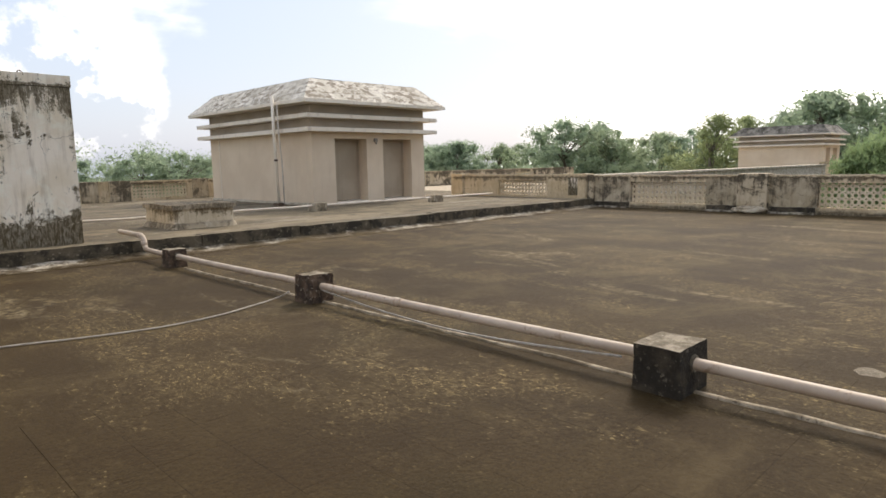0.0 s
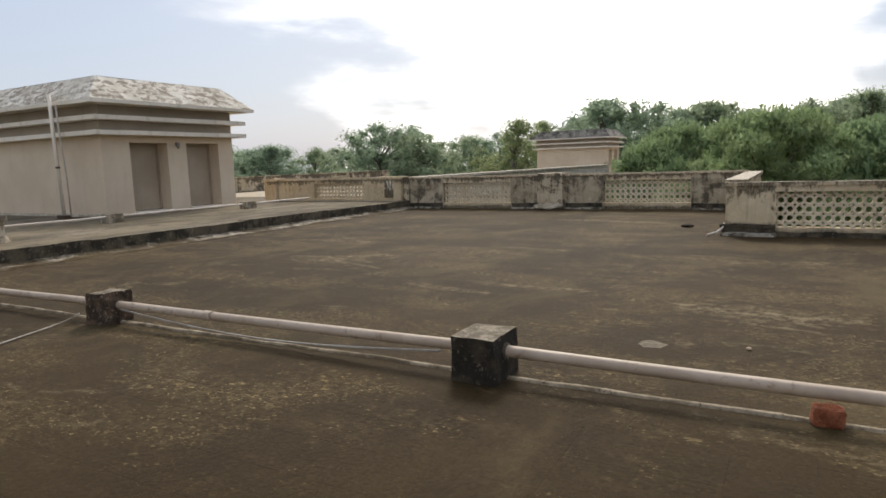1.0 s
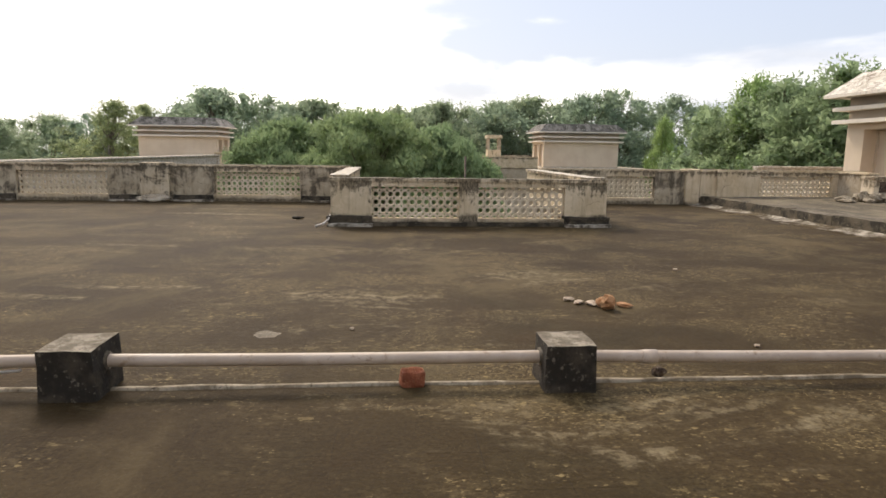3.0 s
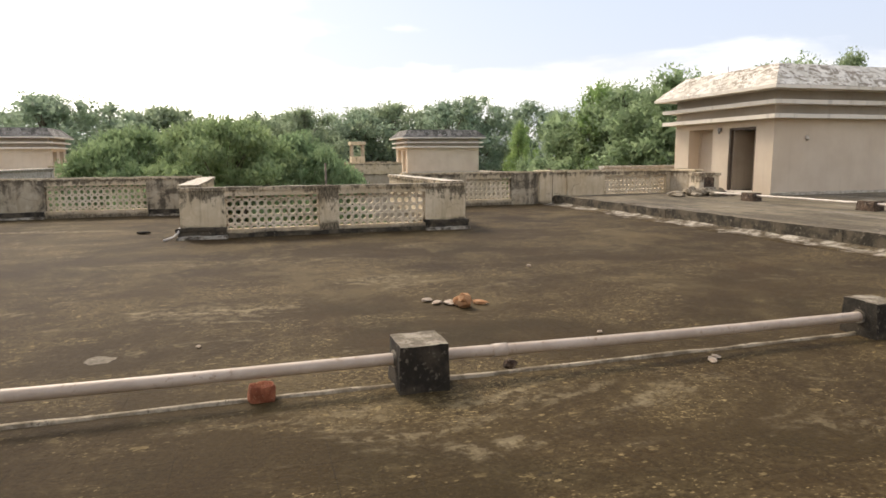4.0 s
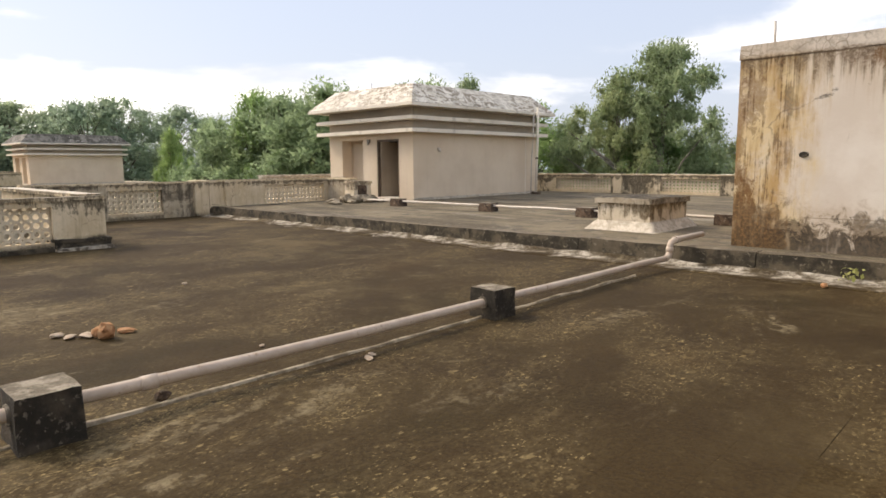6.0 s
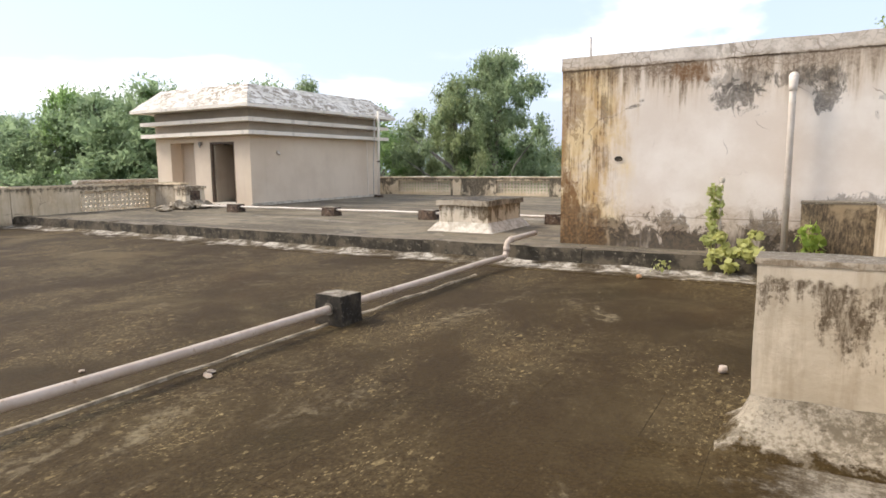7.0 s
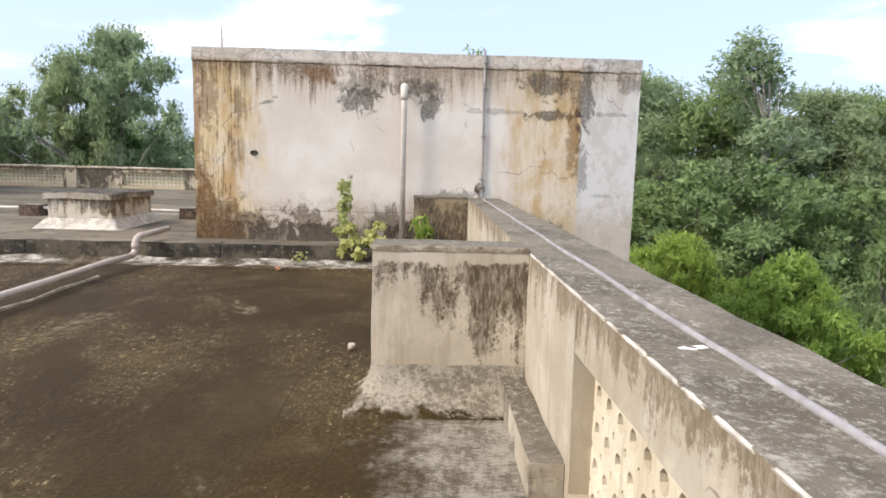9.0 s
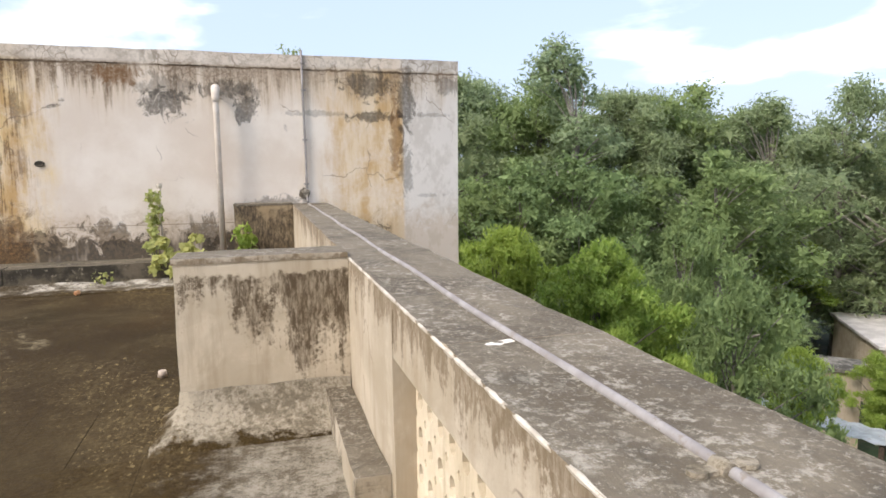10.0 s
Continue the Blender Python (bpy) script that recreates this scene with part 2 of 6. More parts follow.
def mould_colour(base_a, base_b, amount, black=(0.034, 0.028, 0.020), top=0.0, reach=0.4, foot=0.0, lean=0.0, grain=0.55, edge=0.045):
    """Lime plaster with dark blots of mould and, under a coping at height top, runs of it that trickle down."""
    def colour(n, co):
        pos = n.add("ShaderNodeNewGeometry").outputs["Position"]
        z = n.axis(pos, 2)
        c = n.mix(n.span(n.noise(pos, 1.6, 5, 0.6), 0.35, 0.68), base_a, base_b)
        pale = n.span(n.noise(pos, 3.1, 6, 0.70, 0.5), 0.50, 0.64)
        c = n.mix(n.math("MULTIPLY", pale, 0.45), c, tuple(min(0.8, v * 1.16) for v in base_b))
        runs = n.noise(n.scaled(pos, (6.0, 6.0, 0.7)), 1.0, 6, 0.70, 0.35)
        blots = n.noise(n.scaled(pos, (1.0, 1.0, 1.2)), 1.5, 7, 0.72, 0.6)
        s = n.span(n.math("ADD", n.math("MULTIPLY", runs, 0.32), n.math("MULTIPLY", blots, 0.68)), 0.61 - amount, 0.61 - amount + edge)
        if top:
            drop = n.math("ADD", n.math("ADD", z, n.math("MULTIPLY", n.math("SUBTRACT", runs, 0.5), reach * 3.6)), n.math("MULTIPLY", n.math("SUBTRACT", blots, 0.5), reach * 3.6))
            drop = n.math("ADD", drop, n.math("MULTIPLY", n.math("SUBTRACT", n.noise(pos, 42, 5, 0.75), 0.5), reach * 1.6))
            if lean:
                drop = n.math("SUBTRACT", drop, n.math("MULTIPLY", n.math("ADD", n.axis(pos, 0), 0.30), lean))
            line = n.math("ADD", z, n.math("MULTIPLY", n.math("SUBTRACT", n.noise(pos, 7, 5, 0.7), 0.5), 0.22))
            trickle = n.math("MULTIPLY", n.span(drop, top - reach * 0.75, top - reach * 0.30), n.span(line, top + 0.015, top - 0.015))
            s = n.math("MAXIMUM", s, n.math("MULTIPLY", trickle, 0.95))
        if foot:
            rise = n.math("ADD", z, n.math("MULTIPLY", n.math("SUBTRACT", blots, 0.5), foot * 3.2))
            s = n.math("MAXIMUM", s, n.span(rise, foot + 0.06, foot - 0.06))
        speck = n.span(n.noise(n.scaled(pos, (1.0, 1.0, 0.28)), 34, 7, 0.8), 0.34, 0.60)
        s = n.math("MULTIPLY", s, n.math("ADD", n.math("MULTIPLY", speck, grain), 1.0 - grain))
        grime = n.span(n.noise(n.scaled(pos, (8.0, 8.0, 0.9)), 1.3, 6, 0.68), 0.46, 0.72)
        c = n.mix(n.math("MULTIPLY", grime, 0.40), c, (0.25, 0.18, 0.10))
        c = n.mix(s, c, black)
        crack = n.math("MULTIPLY", n.span(n.cells(n.math_vec(pos), 1.7, "DISTANCE_TO_EDGE"), 0.010, 0.003), n.span(n.noise(pos, 1.3, 2), 0.52, 0.60))
        return n.mix(n.math("MULTIPLY", crack, 0.6), c, (0.11, 0.08, 0.055))
    return colour


def tank_wall_colour(n, co):
    """White lime wash, with rusty washes at both ends, soot under the coping and mould at the foot."""
    x, z = n.axis(co, 0), n.axis(co, 2)
    c = n.mix(n.span(n.noise(co, 1.1, 5, 0.6), 0.35, 0.68), (0.61, 0.525, 0.43), (0.70, 0.63, 0.54))
    below = n.span(z, 3.0, 2.90, 0.14, 1.0)
    runs = n.noise(n.scaled(co, (6.5, 6.5, 0.55)), 1.0, 6, 0.68, 0.25)
    thin = n.noise(n.scaled(co, (19.0, 19.0, 0.7)), 1.0, 4, 0.6, 0.2)
    wob = n.math("MULTIPLY", n.math("SUBTRACT", n.noise(n.scaled(co, (1.3, 1.0, 0.8)), 1.5, 6, 0.7, 0.4), 0.5), 1.5)
    xe = n.math("ADD", n.math("ADD", x, wob), n.math("MULTIPLY", n.math("SUBTRACT", runs, 0.5), 1.1))
    ends = n.math("MAXIMUM", n.span(xe, 2.15, 2.85), n.math("MULTIPLY", n.span(xe, -1.0, -1.75), n.span(x, -2.50, -2.44)))
    grain = n.span(n.noise(n.scaled(co, (4.0, 4.0, 0.9)), 1.0, 6, 0.66), 0.38, 0.60)
    ochre = n.mix(n.span(x, 0.0, 1.0), n.mix(grain, (0.47, 0.295, 0.115), (0.63, 0.505, 0.34)), n.mix(grain, (0.44, 0.265, 0.085), (0.64, 0.485, 0.255)))
    grey = n.span(n.math("ADD", x, n.math("MULTIPLY", wob, 0.05)), -2.42, -2.50)
    bare = n.mix(n.span(n.noise(n.scaled(co, (2.6, 2.6, 1.5)), 1.8, 7, 0.72), 0.46, 0.60), (0.60, 0.56, 0.505), (0.50, 0.46, 0.405))
    c = n.mix(n.math("MULTIPLY", grey, 0.9), c, bare)
    patchy = n.span(n.noise(co, 2.3, 7, 0.74, 0.4), 0.34, 0.58, 0.5, 1.0)
    c = n.mix(n.math("MULTIPLY", n.math("MULTIPLY", n.math("MULTIPLY", ends, patchy), below), 0.9), c, ochre)
    # faint rusty veil over the upper half
    veil = n.math("MULTIPLY", n.math("MULTIPLY", n.span(n.math("ADD", z, n.math("MULTIPLY", n.math("SUBTRACT", runs, 0.5), 1.6)), 2.2, 2.9), below), 0.42)
    c = n.mix(veil, c, (0.42, 0.29, 0.15))
    drop = n.math("ADD", n.math("ADD", z, n.math("MULTIPLY", n.math("SUBTRACT", runs, 0.5), 1.7)), n.math("MULTIPLY", n.math("SUBTRACT", thin, 0.5), 0.9))
    speck = n.span(n.noise(co, 20, 6, 0.75), 0.32, 0.60)
    soot = n.math("MULTIPLY", n.math("MULTIPLY", n.math("MULTIPLY", n.span(drop, 2.52, 3.0), n.span(x, -1.5, 2.6, 0.65, 1.0)), below), n.math("ADD", n.math("MULTIPLY", speck, 0.6), 0.32))
    c = n.mix(soot, c, (0.095, 0.056, 0.026))
    bl = n.noise(n.scaled(co, (1.0, 1.0, 1.35)), 1.9, 6, 0.70, 0.6)
    blots = n.math("MULTIPLY", n.math("MULTIPLY", n.span(bl, 0.62, 0.68), n.span(z, 1.9, 2.3)), below)
    c = n.mix(n.math("MULTIPLY", n.math("MULTIPLY", blots, n.math("ADD", n.math("MULTIPLY", speck, 0.6), 0.4)), 0.9), c, (0.045, 0.037, 0.028))
    ragged = n.math("MULTIPLY", n.math("SUBTRACT", n.noise(n.scaled(co, (1.5, 1.0, 0.9)), 4.6, 7, 0.76, 0.9), 0.5), 4.4)
    for x0, z0, rx, rz, tint, strength in ((0.92, 2.43, 0.27, 0.20, 0, 0.8), (0.9, 2.66, 0.36, 0.16, 0, 0.5), (-0.16, 2.34, 0.16, 0.17, 0, 0.75), (-0.12, 2.6, 0.2, 0.14, 0, 0.5), (0.15, 2.62, 0.34, 0.10, 0, 0.6), (-2.05, 2.27, 0.42, 0.08, 0, 0.8), (-1.95, 2.72, 0.36, 0.18, 0, 0.75), (-1.2, 2.3, 0.4, 0.04, 0, 0.35), (1.5, 2.78, 0.3, 0.12, 1, 0.7),
                                           (3.1, 0.55, 0.36, 0.34, 0, 0.7), (3.3, 0.75, 0.2, 0.4, 1, 0.8), (3.3, 1.1, 0.12, 0.3, 1, 0.7), (3.2, 2.35, 0.16, 0.4, 1, 0.6), (3.38, 1.8, 0.06, 0.9, 1, 0.55), (-2.35, 2.0, 0.09, 0.6, 1, 0.6), (-2.52, 2.5, 0.13, 0.45, 0, 0.75), (-2.5, 1.45, 0.10, 0.35, 0, 0.5), (-2.95, 2.3, 0.3, 0.03, 0, 0.35), (-2.85, 1.05, 0.2, 0.03, 0, 0.3), (-3.2, 2.75, 0.2, 0.12, 0, 0.5), (2.5, 0.52, 0.36, 0.16, 0, 0.9), (1.72, 0.58, 0.22, 0.17, 0, 0.85), (0.45, 0.56, 0.3, 0.22, 0, 0.85), (-0.6, 0.98, 0.4, 0.10, 0, 0.6)):
        far_x, far_z = n.math("DIVIDE", n.math("SUBTRACT", x, x0), rx), n.math("DIVIDE", n.math("SUBTRACT", z, z0), rz)
        out = n.math("SQRT", n.math("ADD", n.math("MULTIPLY", far_x, far_x), n.math("MULTIPLY", far_z, far_z)))
        spot = n.math("MULTIPLY", n.span(n.math("ADD", out, ragged), 1.2, 0.75), n.math("MULTIPLY", n.math("ADD", n.math("MULTIPLY", speck, 0.35), 0.65), strength))
        c = n.mix(spot, c, (0.036, 0.031, 0.023) if tint == 0 else (0.16, 0.075, 0.022))
    rough_foot = n.math("MULTIPLY", n.math("SUBTRACT", n.noise(co, 4.5, 7, 0.76, 0.5), 0.5), 1.7)
    foot = n.span(n.math("ADD", z, rough_foot), 0.66, 0.50)
    c = n.mix(n.math("MULTIPLY", n.span(n.math("ADD", z, rough_foot), 1.0, 0.55), 0.45), c, (0.36, 0.25, 0.14))
    foot = n.math("MULTIPLY", foot, n.math("MULTIPLY", n.span(x, -2.3, -2.2), n.span(n.noise(n.scaled(co, (1.0, 1.0, 0.3)), 1.9, 4, 0.65), 0.36, 0.50)))
    c = n.mix(n.math("MULTIPLY", foot, 0.92), c, n.mix(speck, (0.110, 0.078, 0.044), (0.040, 0.032, 0.022)))
    rust = n.math("MULTIPLY", n.span(n.math("ADD", z, n.math("MULTIPLY", rough_foot, 0.8)), 0.98, 0.72), n.span(n.math("SUBTRACT", x, n.math("MULTIPLY", rough_foot, 0.6)), 2.62, 2.88))
    c = n.mix(n.math("MULTIPLY", rust, 0.6), c, n.mix(speck, (0.24, 0.125, 0.038), (0.085, 0.046, 0.018)))
    tears = n.math("MULTIPLY", n.span(n.math("ADD", n.math("MULTIPLY", thin, 0.5), n.math("MULTIPLY", n.noise(n.scaled(co, (2.0, 2.0, 1.1)), 1.7, 6, 0.7), 0.5)), 0.51, 0.58), n.span(n.math("ADD", x, n.math("MULTIPLY", wob, 0.3)), 2.4, 2.9))
    c = n.mix(n.math("MULTIPLY", n.math("MULTIPLY", tears, below), 0.8), c, n.mix(speck, (0.26, 0.14, 0.05), (0.085, 0.05, 0.022)))
    # edge of an old plaster plinth
    groove = n.math("MULTIPLY", n.span(n.math("ABSOLUTE", n.math("SUBTRACT", z, 0.715)), 0.009, 0.003), n.math("MULTIPLY", n.span(x, -0.05, 0.0), n.span(x, 2.5, 2.45)))
    c = n.mix(n.math("MULTIPLY", groove, 0.6), c, (0.16, 0.12, 0.08))
    crack = n.span(n.cells(n.math_vec(co), 1.2, "DISTANCE_TO_EDGE"), 0.010, 0.003)
    some = n.span(n.noise(co, 0.9, 2), 0.54, 0.60)
    c = n.mix(n.math("MULTIPLY", n.math("MULTIPLY", crack, some), 0.6), c, (0.16, 0.11, 0.07))
    net = n.math("MULTIPLY", n.span(n.cells(n.math_vec(co), 6.0, "DISTANCE_TO_EDGE"), 0.075, 0.02), n.span(n.math("ADD", z, n.math("MULTIPLY", n.math("SUBTRACT", runs, 0.5), 0.7)), 2.62, 2.80))
    c = n.mix(n.math("MULTIPLY", net, n.span(n.noise(co, 1.6, 3), 0.42, 0.60, 0.05, 0.6)), c, (0.16, 0.115, 0.075))
    # the ragged joint under the coping
    joint = n.math("ADD", z, n.math("MULTIPLY", n.math("SUBTRACT", n.noise(co, 6.0, 6, 0.75), 0.5), 0.11))
    joint = n.math("MULTIPLY", n.span(n.math("ABSOLUTE", n.math("SUBTRACT", joint, 2.925)), 0.022, 0.006), n.span(n.noise(co, 1.4, 4), 0.36, 0.52, 0.25, 0.85))
    c = n.mix(joint, c, (0.13, 0.085, 0.05))
    # coping: grey specks
    c = n.mix(n.math("MULTIPLY", n.math("MULTIPLY", n.span(z, 2.93, 2.99), n.span(n.noise(co, 7, 7, 0.78), 0.44, 0.60)), 0.5), c, (0.26, 0.215, 0.16))
    return c


def _warped(self, co):
    off = self.add("ShaderNodeTexNoise", {"Vector": co, "Scale": 2.2, "Detail": 4.0}).outputs[1]
    part_ = self.add("ShaderNodeVectorMath", {0: off, "Scale": 0.5}, operation="SCALE").outputs[0]
    return self.add("ShaderNodeVectorMath", {0: co, 1: part_}, operation="ADD").outputs[0]


Nodes.math_vec = _warped


def lime_roof_colour(n, co):
    c = n.mix(n.span(n.noise(co, 2.2, 5, 0.6), 0.35, 0.66), (0.56, 0.51, 0.42), (0.73, 0.68, 0.59))
    s = n.span(n.noise(n.scaled(co, (1.0, 1.0, 2.4)), 3.4, 7, 0.74, 0.5), 0.47, 0.55)
    where = n.span(n.noise(co, 0.55, 3), 0.34, 0.54, 0.35, 1.0)
    return n.mix(n.math("MULTIPLY", n.math("MULTIPLY", s, where), 0.85), c, (0.19, 0.145, 0.098))


def coping_colour(n, co):
    """Grey, mossy cement that wears to pale specks, with lime showing where the edge has chipped."""
    pos = n.add("ShaderNodeNewGeometry").outputs["Position"]
    c = n.mix(n.span(n.noise(pos, 1.9, 5, 0.62, 0.4), 0.36, 0.66), (0.094, 0.073, 0.046), (0.170, 0.138, 0.094))
    c = n.mix(n.math("MULTIPLY", n.span(n.noise(pos, 5.5, 5, 0.68), 0.52, 0.70), 0.6), c, (0.060, 0.050, 0.034))
    worn = n.math("MULTIPLY", n.span(n.noise(pos, 21, 7, 0.78), 0.50, 0.62), n.span(n.noise(n.scaled(pos, (1.8, 0.7, 1.0)), 2.3, 6, 0.7), 0.40, 0.60, 0.12, 0.95))
    c = n.mix(n.math("MULTIPLY", worn, 0.75), c, (0.40, 0.355, 0.28))
    return n.mix(n.math("MULTIPLY", n.span(n.noise(pos, 60, 5, 0.8), 0.55, 0.66), 0.65), c, (0.42, 0.37, 0.29))


def paint_colour(a, b, stain):
    def colour(n, co):
        c = n.mix(n.span(n.noise(co, 0.7, 5, 0.6), 0.34, 0.68), a, b)
        runs = n.span(n.noise(n.scaled(co, (5.0, 5.0, 0.5)), 1.0, 5, 0.62), 0.52, 0.74)
        return n.mix(n.math("MULTIPLY", runs, stain), c, (0.17, 0.13, 0.09))
    return colour


def speckled(a, b, scale, c3=None, lo=0.4, hi=0.62):
    def colour(n, co):
        c = n.mix(n.span(n.noise(co, scale, 5, 0.66), lo, hi), a, b)
        return n.mix(n.span(n.noise(co, scale * 4.5, 4, 0.7), 0.58, 0.68), c, c3) if c3 else c
    return colour


def world_relief(n, co):
    pos = n.add("ShaderNodeNewGeometry").outputs["Position"]
    return n.noise(pos, 24, 6, 0.65)


def leaf_colour(a, b):
    def colour(n, co):
        r = n.add("ShaderNodeObjectInfo").outputs["Random"]
        isl = n.add("ShaderNodeNewGeometry").outputs["Random Per Island"]
        c = n.mix(isl, a, b)
        c = n.mix(n.math("MULTIPLY", n.span(n.noise(co, 0.45, 3), 0.4, 0.65), 0.5), c, tuple(v * 0.6 for v in a))
        return n.mix(n.math("MULTIPLY", r, 0.35), c, (b[0] * 1.25, b[1] * 1.05, b[2] * 0.8))
    return colour


SCREED = material("weathered_screed", screed_colour, 0.84, 0.4, build=world_relief, gloss=0.14)
TERRACE = material("terrace_screed", terrace_colour, 0.92, 0.5, 20, gloss=0.16, dust=0.05)
FILLET = material("white_cement", speckled((0.095, 0.077, 0.053), (0.44, 0.39, 0.31), 5.5, (0.050, 0.040, 0.028), 0.42, 0.60), 0.9, 0.8, 26)
KERB_WASH = material("ragged_kerb_cement", fillet_colour, 0.92, 0.6, build=world_relief, gloss=0.13)
DARK_EDGE = material("mossy_concrete_edge", speckled((0.026, 0.022, 0.015), (0.085, 0.068, 0.046), 3.4, (0.19, 0.16, 0.115)), 0.92, 0.8, 24)
KERB = material("worn_kerb_concrete", speckled((0.034, 0.028, 0.018), (0.115, 0.092, 0.060), 3.0, (0.20, 0.168, 0.12)), 0.92, 0.8, 24)
PLASTER = material("stained_plaster", mould_colour((0.36, 0.295, 0.205), (0.45, 0.38, 0.285), 0.0, (0.16, 0.115, 0.065), top=0.99, reach=0.24), 0.9, 0.24, 28)
PLASTER_MOULD = material("mouldy_plaster", mould_colour((0.51, 0.40, 0.25), (0.61, 0.50, 0.345), 0.035, (0.075, 0.058, 0.036), top=0.99, reach=0.17, foot=0.10, edge=0.07), 0.9, 0.24, 28)
PLASTER_DARK = material("black_mouldy_plaster", mould_colour((0.46, 0.37, 0.245), (0.55, 0.46, 0.33), 0.14, (0.056, 0.046, 0.030), top=1.0, reach=0.45, foot=0.14, grain=0.35, edge=0.07), 0.9, 0.5, 28)
PLASTER_RUNS = material("plaster_with_black_runs", mould_colour((0.43, 0.35, 0.24), (0.53, 0.445, 0.325), 0.015, (0.070, 0.045, 0.020), top=0.885, reach=0.50, lean=0.16, grain=0.7), 0.9, 0.24, 28)
WHITE_MOULD = material("mouldy_lime_wash", mould_colour((0.70, 0.61, 0.465), (0.80, 0.72, 0.60), 0.085, (0.068, 0.050, 0.022), top=2.92, reach=0.75, foot=0.70, edge=0.04, grain=0.3), 0.9, 0.14, 24)
APRON = material("pale_cement_wash", apron_colour, 0.92, 0.4, build=world_relief, gloss=0.13)
COPING = material("weathered_coping", coping_colour, 0.88, 0.6, 26)
PLASTER_BLACK = material("plaster_black_with_mould", mould_colour((0.37, 0.30, 0.20), (0.50, 0.42, 0.30), 0.165, (0.078, 0.063, 0.042), top=1.06, reach=0.3, grain=0.3, edge=0.12), 0.9, 0.5, 28)
PLASTER_NOTCH = material("plaster_with_soft_mould", mould_colour((0.55, 0.435, 0.275), (0.65, 0.54, 0.375), 0.06, (0.060, 0.047, 0.028), top=0.98, reach=0.32, foot=0.18, edge=0.07, grain=0.45), 0.9, 0.5, 28)
HATCH = material("streaked_hatch_plaster", mould_colour((0.55, 0.46, 0.325), (0.66, 0.57, 0.435), 0.09, (0.10, 0.066, 0.030), top=0.76, reach=0.34, edge=0.05, grain=0.5), 0.9, 0.5, 28)
PLASTER_BROWN = material("brown_mouldy_plaster", mould_colour((0.25, 0.18, 0.10), (0.38, 0.295, 0.18), 0.17, (0.055, 0.040, 0.024), grain=0.7, edge=0.10), 0.9, 0.3, 28)
PLASTER_PIER = material("dripping_mould_plaster", mould_colour((0.58, 0.475, 0.325), (0.68, 0.58, 0.43), 0.05, (0.085, 0.055, 0.030), top=0.98, reach=0.55, grain=0.6), 0.9, 0.3, 28)
LEDGE = material("mouldy_ledge", mould_colour((0.34, 0.28, 0.195), (0.46, 0.395, 0.30), 0.145, (0.085, 0.066, 0.040), grain=0.75, edge=0.09), 0.9, 0.6, 28)
LATTICE = material("lattice_concrete", mould_colour((0.57, 0.475, 0.33), (0.66, 0.57, 0.425), -0.05, (0.22, 0.17, 0.10)), 0.9, 0.3, 30)
WHITE_WALL = material("stained_lime_wash", tank_wall_colour, 0.9, 0.14, 20)
HOUSE = material("beige_wall_paint", paint_colour((0.598, 0.481, 0.348), (0.667, 0.552, 0.413), 0.07), 0.85, 0.15, 14)
# a darker brown than the walls, for the frieze above them
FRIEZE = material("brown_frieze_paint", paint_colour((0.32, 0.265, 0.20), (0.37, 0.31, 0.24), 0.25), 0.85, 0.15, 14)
TRIM = material("cream_band_paint", paint_colour((0.71, 0.635, 0.52), (0.79, 0.715, 0.605), 0.3), 0.85, 0.2, 18)
LIME_ROOF = material("lime_washed_roof", lime_roof_colour, 0.9, 0.7, 12)
MOSS_ROOF = material("mossy_roof", speckled((0.06, 0.055, 0.043), (0.22, 0.20, 0.17), 1.6, (0.42, 0.40, 0.36)), 0.92, 0.7, 12)
CREAM_DOOR = material("cream_door_paint", paint_colour((0.50, 0.405, 0.295), (0.57, 0.47, 0.355), 0.2), 0.7, 0.1, 20)
DOOR = material("brown_door_paint", paint_colour((0.36, 0.29, 0.21), (0.43, 0.355, 0.265), 0.2), 0.6, 0.1, 20)
FRAME = material("dark_wood_frame", speckled((0.09, 0.065, 0.045), (0.14, 0.10, 0.07), 9), 0.6, 0.2, 30)
# indoor gloom behind the open doorway, put into a dark room colour
DIM = material("bare_room_plaster", speckled((0.09, 0.075, 0.06), (0.13, 0.11, 0.09), 2), 0.9, 0.2, 20)
PVC = material("cream_plastic_pipe", speckled((0.40, 0.315, 0.235), (0.47, 0.38, 0.295), 3.2, (0.30, 0.22, 0.15)), 0.5, 0.1, 40)
PALE_PIPE = material("pale_weathered_pipe", speckled((0.55, 0.475, 0.39), (0.63, 0.56, 0.475), 4.0, (0.46, 0.385, 0.30)), 0.5, 0.1, 40)
PVC_GREY = material("grey_plastic_pipe", speckled((0.46, 0.41, 0.35), (0.56, 0.51, 0.445), 4.0, (0.38, 0.33, 0.27)), 0.5, 0.1, 40)
RIDGE = material("worn_mortar", speckled((0.15, 0.118, 0.075), (0.34, 0.285, 0.205), 6.0, (0.07, 0.052, 0.034)), 0.92, 0.7, 26)
# moss, with the shade of the backlit block sides mixed into its black
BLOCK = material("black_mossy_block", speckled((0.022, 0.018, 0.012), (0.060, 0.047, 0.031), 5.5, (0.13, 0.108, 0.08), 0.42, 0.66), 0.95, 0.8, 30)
# paler colour for the block tops, as lit from the sky, with wear
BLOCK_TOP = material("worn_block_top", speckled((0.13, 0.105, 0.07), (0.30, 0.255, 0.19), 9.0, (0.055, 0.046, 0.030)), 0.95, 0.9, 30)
FOOT = material("rough_cement_foot", foot_colour, 0.92, 0.8, 24, gloss=0.13)
LIME = material("chipped_lime", speckled((0.40, 0.345, 0.265), (0.60, 0.535, 0.435), 7.0, (0.25, 0.205, 0.15)), 0.9, 0.6, 30)
